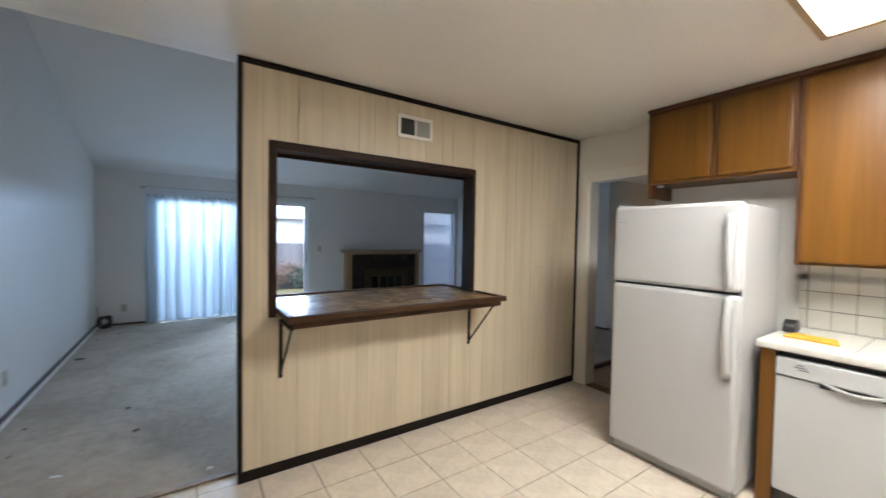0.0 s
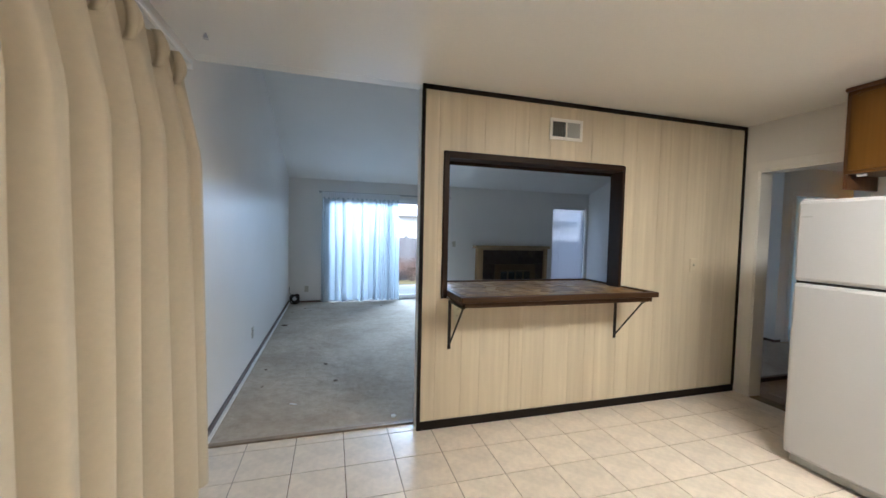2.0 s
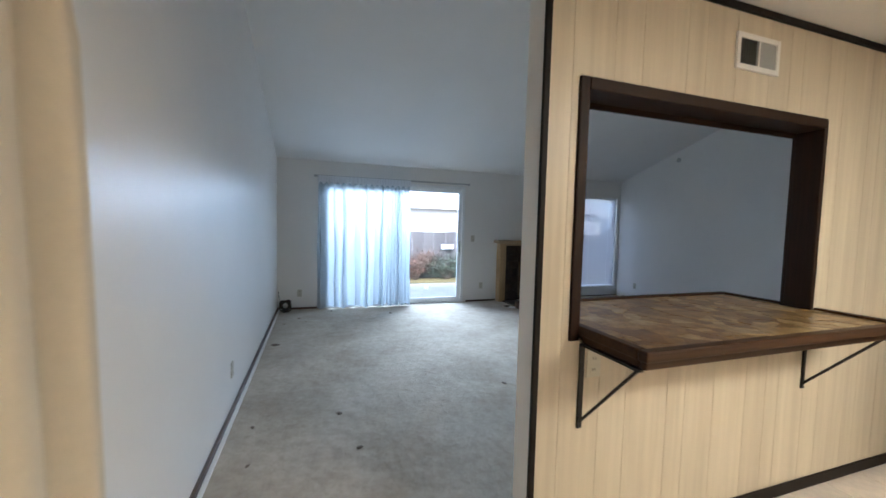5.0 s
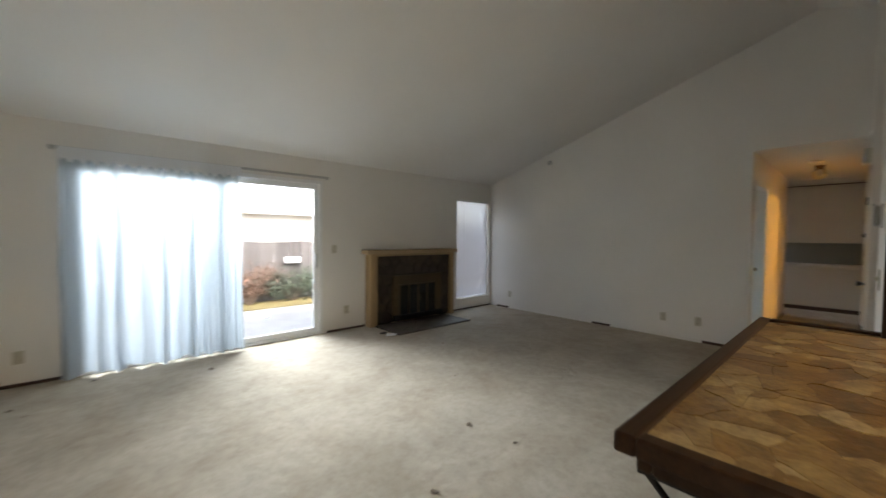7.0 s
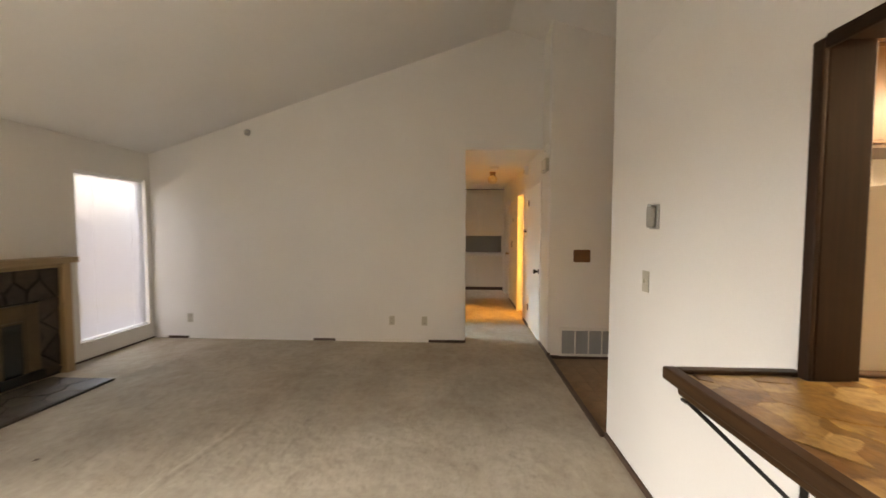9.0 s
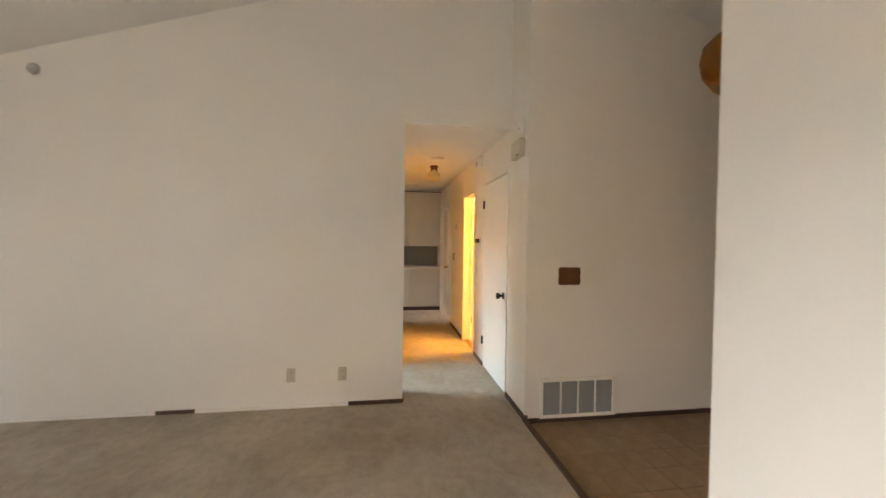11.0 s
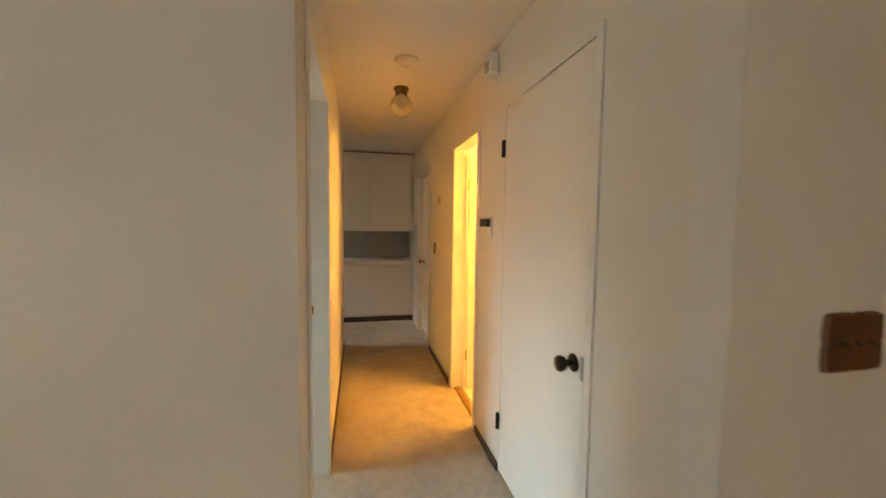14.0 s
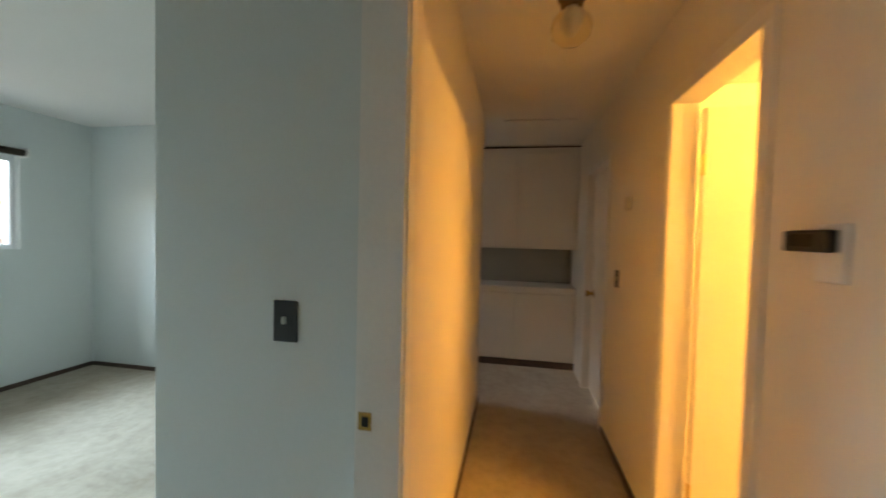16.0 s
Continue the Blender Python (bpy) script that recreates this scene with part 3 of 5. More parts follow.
jambs(casing("door_1", "cream casing round the kitchen's doorway to the entry", "y", XK, DY0, DY1, DZ, 0.075, -1), "y", XK - 0.002, XE + 0.002, DY0, DY1, DZ)
jambs(casing("door_2", "white casing round the lit bathroom doorway", "x", YH, B0, B1, BZ - 0.02, 0.055, 1), "x", YH - 0.112, YH + 0.002, B0, B1, BZ)
jambs(casing("door_3", "white casing round the bedroom doorway", "x", YL, BD0, BD1, BDZ - 0.02, 0.055, -1), "x", YL - 0.002, YL + 0.117, BD0, BD1, BDZ)
casing("door_4", "white casing round the far hall door", "x", YH, F0, F1, 2.01, 0.055, 1)
casing("door_5", "white casing round the front door", "x", YS, FD0, FD1, 2.02, 0.05, 1)


def knob(parent, at, out, mt=BRONZE):
    ax = "y" if out > 0 else "-y"
    k = part("door_knob", lathe(bmesh.new(), ((0.014, 0.0), (0.012, 0.022), (0.014, 0.03), (0.026, 0.042), (0.03, 0.055), (0.027, 0.066), (0.0, 0.07)), at, ax), mt, parent, smooth=True)
    part("rose", lathe(bmesh.new(), ((0.034, 0.0), (0.032, 0.006), (0.018, 0.009), (0.0, 0.009)), at, ax), mt, k, smooth=True)
    return k


# closet door, flush, in the hall
door = thing("closet_door", "closed cream flush closet door with bronze knob and hinges", "door", (CD0, YH, 0))
part("leaf", boxes((CD0 + 0.006, CD1 - 0.006, YH - 0.035, YH + 0.001, 0.014, CDZ - 0.008), bev=0.002), DOORW, door)
# dark brown backing, added so the door's seams look shaded
part("door_stop", boxes((CD0, CD0 + 0.02, YH - 0.06, YH - 0.04, 0, CDZ), (CD1 - 0.02, CD1, YH - 0.06, YH - 0.04, 0, CDZ), (CD0 + 0.02, CD1 - 0.02, YH - 0.06, YH - 0.04, CDZ - 0.03, CDZ)), BROWNB, door)
knob(door, (5.70, YH + 0.001, 0.905), 1)
part("latch_plate", boxes((5.634, 5.65, YH + 0.0035, YH + 0.0075, 0.86, 0.945)), METAL, door)
for z in (0.30, 1.825):
    h = part("hinge", rod(bmesh.new(), (6.428, YH + 0.012, z - 0.045), (6.428, YH + 0.012, z + 0.045), 0.009), BRONZE, door, "dark bronze hinge")
    part("hinge_leaf", boxes((6.412, 6.444, YH + 0.004, YH + 0.007, z - 0.045, z + 0.045)), BRONZE, h)
part("edge_trim", boxes((5.585, 5.624, YH, YH + 0.01, 0.03, CDZ + 0.03), bev=0.003), TRIMW, door)

# bathroom door standing open, far hall door, front door
door = thing("bathroom_door", "open cream flush bathroom door lit by warm light", "door", (7.53, 2.39, 0))
part("leaf", boxes((7.505, 7.54, 1.76, 2.392, 0.012, 2.0), bev=0.002), DOORW, door)
for z in (0.3, 1.75):
    part("hinge", rod(bmesh.new(), (7.5, 2.398, z - 0.045), (7.5, 2.398, z + 0.045), 0.007), GOLD, door)
door = thing("far_hall_door", "closed white flush door with brass knob", "door", (F0, YH, 0))
part("leaf", boxes((F0 + 0.003, F1 - 0.003, YH - 0.1, YH - 0.065, 0.012, 2.017), bev=0.002), DOORW, door)
knob(door, (9.37, YH - 0.065, 0.92), 1, GOLD)
door = thing("front_door", "dark mahogany panelled front door, closed", "door", (FD0, YS, 0))
part("leaf", boxes((FD0 + 0.004, FD1 - 0.004, YS - 0.07, YS - 0.025, -0.012, 2.026), bev=0.003), RUGGED, door)
for a, b in ((4.24, 4.56), (4.66, 4.98)):
    for z0, z1 in ((0.18, 0.62), (0.74, 1.25), (1.37, 1.9)):
        part("raised_panel", boxes((a, b, YS - 0.026, YS - 0.012, z0, z1), bev=0.006), RUGGED, door)
for z in (0.25, 1.05, 1.8):
    part("hinge", rod(bmesh.new(), (FD1 - 0.004, YS - 0.014, z - 0.05), (FD1 - 0.004, YS - 0.014, z + 0.05), 0.009), BRONZE, door)

# added fillers that keep outside light out of the front door's gaps
part("sill", boxes((FD0, FD1, YS - 0.12, YS - 0.001, -0.1, -0.0125)), TRIMD, door, "dark strip added under the front door against outside light")
part("door_stop", boxes((FD0, FD0 + 0.02, YS - 0.1, YS - 0.072, 0.012, 2.03), (FD1 - 0.02, FD1, YS - 0.1, YS - 0.072, 0.012, 2.03), (FD0 + 0.02, FD1 - 0.02, YS - 0.1, YS - 0.072, 2.0, 2.03)), TRIMD, door)

# brown door of the kitchen's doorway, swung wide open into the entry
door = thing("kitchen_door", "brown stained wood door swung wide open in the entry", "door", (XE + 0.01, DY0, 0))
door.rotation_euler = (0, 0, radians(-15))
for n, bm, mt in (("leaf", boxes((0.004, 0.69, -0.035, 0.0, -0.013, 2.01), bev=0.002), OAK), ("hinge", rod(bmesh.new(), (0, 0.006, 0.2), (0, 0.006, 0.29), 0.007), GOLD), ("hinge", rod(bmesh.new(), (0, 0.006, 1.7), (0, 0.006, 1.79), 0.007), GOLD),
                  ("door_knob", lathe(bmesh.new(), ((0.034, 0.0), (0.03, 0.008), (0.013, 0.012), (0.014, 0.03), (0.027, 0.042), (0.03, 0.055), (0.0, 0.07)), (0.63, 0.0, 0.92), "y"), GOLD)):
    new(n, mesh_of(n, bm, mt)).parent = door

# baseboards
base = tagged(new("baseboard"), "low brown baseboards with stretches of white", "baseboard", "", "structure")
for r in ((XR - 0.012, XR, 3.457, 3.915, 0, 0.034), (XR - 0.012, XR, 5.122, 5.41, 0, 0.03), (XR - 0.012, XR, 7.08, 7.36, 0, 0.03), (XR, XR + 0.1, YL - 0.012, YL, 0, 0.034),
          (XG - 0.014, XG, YS, YH - 0.024, -0.025, 0.012), (XG - 0.014, XG, YH - 0.024, YH + 0.012, 0, 0.04), (XG, CD0 - 0.05, YH, YH + 0.012, 0, 0.045), (CD1, B0 - 0.055, YH, YH + 0.012, 0, 0.045),
          (B1 + 0.055, F0 - 0.055, YH, YH + 0.012, 0, 0.045), (BD1 + 0.055, 8.9, YL - 0.012, YL, 0, 0.045), (XL, XL + 0.02, 2.51, YN, 0, 0.042), (XL + 0.15, SX0, YN - 0.012, YN, 0, 0.03),
          (SX1 + 0.06, 2.67, YN - 0.012, YN, 0, 0.03), (4.5, XR, YN - 0.012, YN, 0, 0.02), (0.26, XE, YP, YP + 0.012, 0, 0.04), (XE, XE + 0.012, YS, DY0 - 0.08, -0.025, 0.015), (8.82, 8.83, 4.264, 7.44, 0, 0.04), (5.73, 8.82, 7.43, 7.44, 0, 0.04)):
    part("board", boxes(r, bev=0.002), BROWNB, base)
for r in ((XR - 0.014, XR, 3.915, 4.5, 0, 0.026), (XR - 0.013, XR, 4.502, 5.12, 0, 0.024), (XR - 0.013, XR, 5.412, 6.2, 0, 0.022), (XR - 0.013, XR, 6.202, 7.078, 0, 0.02), (XL + 0.02, XL + 0.045, 2.51, YN, 0, 0.012)):
    part("white_strip", boxes(r, bev=0.002), TRIMW, base)
strip = tagged(new("trim"), "worn wood strips between carpet and tile", "threshold", "", "structure")
part("threshold_strip", boxes((XL + 0.005, 0.25, 2.472, 2.512, -0.004, 0.012), bev=0.004), mat("worn_tan_threshold", (0.25, 0.19, 0.13), 0.6, 0.35, 9, 50, 0.2), strip)
part("threshold_strip", boxes((XE + 0.002, XG - 0.001, 2.488, 2.53, -0.03, 0.014), bev=0.004), BROWNB, strip)
part("threshold_strip", boxes((B0 + 0.016, B1 - 0.016, YH - 0.08, YH - 0.03, -0.004, 0.012), bev=0.003), GOLD, strip)

# ---------------------------------------------------------------- sliding door, window, curtains
sl = thing("patio_door", "white vinyl sliding glass patio door, bright daylight outside", "sliding door", (0.8, YN, 0))
sl["kind"] = "structure"
for r in ((SX0, SX0 + 0.05, 0, SZ), (SX1 - 0.05, SX1, 0, SZ), (SX0 + 0.05, SX1 - 0.05, SZ - 0.05, SZ), (SX0 + 0.05, SX1 - 0.05, 0, 0.035)):
    part("frame", boxes((r[0], r[1], YN - 0.01, YN + 0.12, r[2], r[3]), bev=0.004), VINYL, sl)
for a, b, y in ((SX0 + 0.05, 0.82, 0.05), (0.76, SX1 - 0.05, 0.015)):
    p = part("sash", boxes((a, a + 0.07, YN + y, YN + y + 0.03, 0.035, SZ - 0.05), (b - 0.07, b, YN + y, YN + y + 0.03, 0.035, SZ - 0.05), (a + 0.07, b - 0.07, YN + y, YN + y + 0.03, 0.035, 0.1), (a + 0.07, b - 0.07, YN + y, YN + y + 0.03, SZ - 0.12, SZ - 0.05)), VINYL, sl)
    g = part("pane", boxes((a + 0.07, b - 0.07, YN + y + 0.012, YN + y + 0.018, 0.1, SZ - 0.12)), PANE, p)
    g.visible_shadow = False
part("door_handle", boxes((1.9, 1.925, YN - 0.02, YN + 0.014, 0.92, 1.12), bev=0.006), METAL, sl)

wi = thing("window_1", "tall white-framed window behind a lowered mini blind", "window", (5.04, YN, WZ0))
wi["kind"] = "structure"
for r in ((WX0, WX0 + 0.04, WZ0, WZ1), (WX1 - 0.04, WX1, WZ0, WZ1), (WX0 + 0.04, WX1 - 0.04, WZ1 - 0.04, WZ1), (WX0 + 0.04, WX1 - 0.04, WZ0, WZ0 + 0.04)):
    part("window_frame", boxes((r[0], r[1], YN + 0.07, YN + 0.12, r[2], r[3]), bev=0.003), VINYL, wi)
part("window_sill", boxes((WX0 + 0.002, WX1 - 0.002, YN - 0.012, YN + 0.07, WZ0, WZ0 + 0.016), bev=0.004), TRIMW, wi)
g = part("pane", boxes((WX0 + 0.04, WX1 - 0.04, YN + 0.09, YN + 0.096, WZ0 + 0.04, WZ1 - 0.04)), PANE, wi)
g.visible_shadow = False
bl = thing("mini_blind", "lowered white mini blind with half-open slats", "blind", (5.04, YN + 0.03, WZ1))
part("head_rail", boxes((WX0 + 0.008, WX1 - 0.008, YN + 0.015, YN + 0.045, WZ1 - 0.03, WZ1 - 0.002), bev=0.003), VINYL, bl)
bm = bmesh.new()
c, s = math.cos(radians(66)), math.sin(radians(66))
bm.faces.new([bm.verts.new(v) for v in ((-0.43, -0.0125 * c, -0.0125 * s), (0.43, -0.0125 * c, -0.0125 * s), (0.43, 0, 0.0012), (-0.43, 0, 0.0012))])
bm.faces.new([bm.verts.new(v) for v in ((-0.43, 0, 0.0012), (0.43, 0, 0.0012), (0.43, 0.0125 * c, 0.0125 * s), (-0.43, 0.0125 * c, 0.0125 * s))])
slat = mesh_of("slat", bm, BLIND)
z = WZ1 - 0.045
while z > WZ0 + 0.05:
    ob = piece("slat", slat, bl, (0, 0, z - WZ1))
    z -= 0.0215
part("bottom_rail", boxes((WX0 + 0.01, WX1 - 0.01, YN + 0.02, YN + 0.04, WZ0 + 0.02, WZ0 + 0.035), bev=0.002), VINYL, bl)
for x in (4.8, 5.28):
    part("cord", rod(bmesh.new(), (x, YN + 0.017, WZ0 + 0.03), (x, YN + 0.017, WZ1 - 0.02), 0.0012, 6), VINYL, bl)


def drape(along0, along1, z0, z1, folds, deep, seed, place, flare=0.0, cols=220, rows=26):
    """A hanging cloth with uneven folds that soften downwards; place turns (run, depth, height) into the place's metres."""
    r = random.Random(seed)
    ph = [r.uniform(0, 6.28) for _ in range(6)]
    bm = bmesh.new()
    grid = []
    for j in range(rows + 1):
        v = j / rows
        row = []
        for i in range(cols + 1):
            u = i / cols
            w = u + 0.018 * math.sin(6.28 * 2.3 * u + ph[0]) + 0.01 * v * math.sin(6.28 * 4.1 * u + ph[1] + 1.5 * v)
            d = 2 * abs(math.sin(3.14 * folds * w + ph[2] + 0.4 * v * math.sin(3 * u + ph[3]))) ** 0.75 - 1
            d = d * (0.7 + 0.3 * math.sin(6.28 * 3.7 * u + ph[4])) + 0.18 * math.sin(6.28 * folds * 0.37 * w + ph[5] + v)
            amp = deep * (0.5 + 0.6 * v) * (1.0 if j else 0.8)
            run = along0 + (along1 - along0) * (u + flare * v * (u - 0.5)) + 0.006 * math.sin(9 * v + 11 * u)
            low = 0.02 * math.sin(6.28 * folds * 0.5 * u + ph[1]) if j == rows else 0
            row.append(bm.verts.new(place(run, amp * d, z1 + (z0 - z1) * v + low)))
        grid.append(row)
    for p, q in zip(grid, grid[1:]):
        for i in range(cols):
            bm.faces.new((p[i], p[i + 1], q[i + 1], q[i]))
    return bm


sh = thing("sheer_curtain", "white sheer voile curtain drawn over half the patio door", "curtain", (0.2, YN - 0.09, 2.14))
part("cloth", drape(-0.54, 0.5, 0.025, 2.125, 6, 0.08, 3, lambda a, d, z: (a, YN - 0.1 + d, z), 0.03), SHEER, sh, smooth=True)
part("cloth", drape(0.47, 0.95, 0.03, 2.125, 10, 0.05, 8, lambda a, d, z: (a, YN - 0.115 + d, z), 0.16), SHEER, sh, "tightly gathered end of the curtain", smooth=True)
part("heading", drape(-0.545, 0.96, 2.03, 2.15, 34, 0.012, 5, lambda a, d, z: (a, YN - 0.15 + d, z), 0.0, 260, 4), HEADING, sh, "doubled white heading band", smooth=True)
cr = thing("curtain_rod", "thin pale curtain rod above the patio door", "curtain rod", (0.7, YN - 0.07, 2.15))
part("rod", boxes((-0.6, 2.07, YN - 0.075, YN - 0.06, 2.135, 2.165), bev=0.004), METAL, cr)
for x in (-0.59, 0.75, 2.05):
    part("bracket", boxes((x, x + 0.02, YN - 0.06, YN, 2.13, 2.17), bev=0.003), METAL, cr)

def pinch_drape(valleys, y0, y1, z0, z1, deep, back, seed):
    """A pinch-pleated cloth along a wall to its west: broad rounded folds with narrow deep valleys, flat at the heading."""
    r = random.Random(seed)
    lean = [r.uniform(-0.012, 0.012) for _ in valleys]
    wide = [r.uniform(0.028, 0.042) for _ in valleys]
    amp = [r.uniform(0.8, 1.1) for _ in valleys]
    bm, grid, cols, rows = bmesh.new(), [], 460, 30
    for j in range(rows + 1):
        v = j / rows
        head = min(1.0, 0.3 + 3.2 * v)
        row = []
        for i in range(cols + 1):
            y = y0 + (y1 - y0) * i / cols
            d = 1.0 + 0.16 * math.sin(7.1 * y + 1.3 * v) * v
            for c, l, w, a in zip(valleys, lean, wide, amp):
                q = (y - c - l * v * 2.2) / (w * (0.8 + 0.5 * v))
                if abs(q) < 4:
                    d -= a * math.exp(-q * q) - 0.1 * math.exp(-(q - 2.1) ** 2)
            flare = 0.085 * v * ((y - y0) / (y1 - y0)) ** 8
            row.append(bm.verts.new((back + deep * d * head, y + flare + 0.004 * math.sin(8 * v + 9 * y), z1 + (z0 - z1) * v)))
        grid.append(row)
    for p, q in zip(grid, grid[1:]):
        for i in range(cols):
            bm.faces.new((p[i], p[i + 1], q[i + 1], q[i]))
    return bm


PLEATS = [1.9, 1.7, 1.465, 1.27, 1.075, 0.87, 0.69] + [0.49 - 0.197 * i for i in range(8)]
kc = thing("kitchen_curtain", "heavy cream pinch-pleated curtain on a wall-mounted rod", "curtain", (XL + 0.09, 1.0, 2.25))
part("cloth", pinch_drape(PLEATS, -0.95, 2.01, 0.03, 2.255, 0.125, XL + 0.03, 11), CURT, kc, smooth=True)
for y in PLEATS:
    bm = bmesh.new()
    for side in (-1, 1):
        rows = []
        for k in range(9):
            u = k / 8
            w = 0.004 + 0.017 * math.sin(math.pi * min(1, u * 1.15)) ** 1.2
            x = XL + 0.082 + 0.042 * math.sin(math.pi * (0.15 + 0.7 * u))
            rows.append([bm.verts.new((x + dx, y + side * w + dy, 2.245 - 0.15 * u)) for dx, dy in ((0.006, -0.003), (0.006, 0.003), (-0.03, 0.004), (-0.03, -0.004))])
        for p, q in zip(rows, rows[1:]):
            for k in range(4):
                bm.faces.new((p[k], p[(k + 1) % 4], q[(k + 1) % 4], q[k]))
        bm.faces.new(rows[0]), bm.faces.new(rows[-1])
    part("pleat", bm, CURT, kc, smooth=True)
kr = thing("kitchen_curtain_rod", "white traverse rod with end bracket", "curtain rod", (XL, 1.0, 2.26))
part("rod", boxes((XL + 0.075, XL + 0.095, -0.95, 2.09, 2.265, 2.29), bev=0.004), VINYL, kr)
part("return_bracket", boxes((XL, XL + 0.1, 2.085, 2.1, 2.24, 2.29), bev=0.004), VINYL, kr)
part("ceiling_hook", lathe(bmesh.new(), ((0.014, 0), (0.012, 0.008), (0.005, 0.03), (0.0, 0.031)), (XL + 0.16, 2.1, 2.409), "z", 12), METAL, kr)

# ---------------------------------------------------------------- kitchen
# stone-topped bar through the opening
BX0, BX1, BY0, BY1, BT = 0.458, 1.99, 2.03, 2.862, 1.003
bar = thing("bar_counter", "bar top of polished amber flagstones with dark walnut edge", "bar counter", (1.2, 2.43, 0.93))
part("core", boxes((BX0 + 0.026, BX1 - 0.026, BY0 + 0.026, BY1 - 0.026, 0.945, 0.992)), SEAM, bar)
ew, ins = 0.028, 0.018
for r in ((BX0 + ins, BX1 - ins, BY0 + ins, BY0 + ins + ew), (BX0 + ins, BX1 - ins, BY1 - ins - ew, BY1 - ins), (BX0 + ins, BX0 + ins + ew, BY0 + ins + ew, BY1 - ins - ew), (BX1 - ins - ew, BX1 - ins, BY0 + ins + ew, BY1 - ins - ew)):
    part("edge_moulding", boxes((*r, 0.935, 0.9715), bev=0.007), EDGEW, bar, "dark walnut moulding")
for r in ((BX0 - 0.012, BX1 + 0.012, BY0 - 0.012, BY0 + ew), (BX0 - 0.012, BX1 + 0.012, BY1 - ew, BY1 + 0.012), (BX0 - 0.012, BX0 + ew, BY0 + ew, BY1 - ew), (BX1 - ew, BX1 + 0.012, BY0 + ew, BY1 - ew)):
    part("edge_lip", boxes((*r, 0.972, BT + 0.008), bev=0.006), EDGEW, bar, "rounded walnut lip")
rng = random.Random(5)


def wander(c):
    """Bends straight joints into the uneven outline of split stone."""
    a = noise.noise((c.x * 8, c.y * 8, 0.3)) * 0.028 + noise.noise((c.x * 26, c.y * 26, 4.1)) * 0.014 + noise.noise((c.x * 70, c.y * 70, 2.2)) * 0.004
    b = noise.noise((c.x * 8, c.y * 8, 7.7)) * 0.028 + noise.noise((c.x * 26, c.y * 26, 9.2)) * 0.014 + noise.noise((c.x * 70, c.y * 70, 6.3)) * 0.004
    return Vector((min(max(c.x + a, BX0 + ew), BX1 - ew), min(max(c.y + b, BY0 + ew), BY1 - ew)))


for poly in cells(BX0 + ew - 0.04, BX1 - ew + 0.04, BY0 + ew - 0.04, BY1 - ew + 0.04, [(rng.uniform(BX0 + ew, BX1 - ew), rng.uniform(BY0 + ew, BY1 - ew)) for _ in range(210)], 0.0005):
    h = 0.998 + rng.uniform(0, 0.003)
    rim = []
    for i, q in enumerate(poly):
        r_ = poly[(i + 1) % len(poly)]
        steps = max(1, int((r_ - q).length / 0.012))
        rim += [wander(q.lerp(r_, k / steps)) for k in range(steps)]
    mid = sum(rim, Vector((0, 0))) / len(rim)
    bm = bmesh.new()
    lo = [bm.verts.new((c.x, c.y, 0.99)) for c in rim]
    hi = [bm.verts.new((*(mid + (c - mid) * 0.996), h)) for c in rim]
    bm.faces.new(hi)
    for i in range(len(rim)):
        bm.faces.new((lo[i], lo[i - 1], hi[i - 1], hi[i]))
    part("stone", bm, STONE, bar)


def bracket(x, y, out, reach=0.3):
    """A flat iron shelf bracket: wall strap, arm under the top and a slanted brace."""
    ob = thing("shelf_bracket", "thin black iron bracket under the bar", "bracket", (x, y, 0.58), "brackets under the bar")
    part("wall_strap", boxes((x - 0.011, x + 0.011, min(y, y + 0.008 * out), max(y, y + 0.008 * out), 0.578, 0.934)), IRON, ob)
    a, b = y + 0.002 * out, y + reach * out
    part("arm", boxes((x - 0.011, x + 0.011, min(a, b), max(a, b), 0.926, 0.934)), IRON, ob)
    part("brace", rod(bmesh.new(), (x, y + 0.006 * out, 0.605), (x, y + (reach - 0.015) * out, 0.926), 0.0065, 8), IRON, ob)
    return ob


for x in (0.475, 1.912):
    bracket(x, YK, -1)
    bracket(x + 0.025, YP, 1, 0.355)


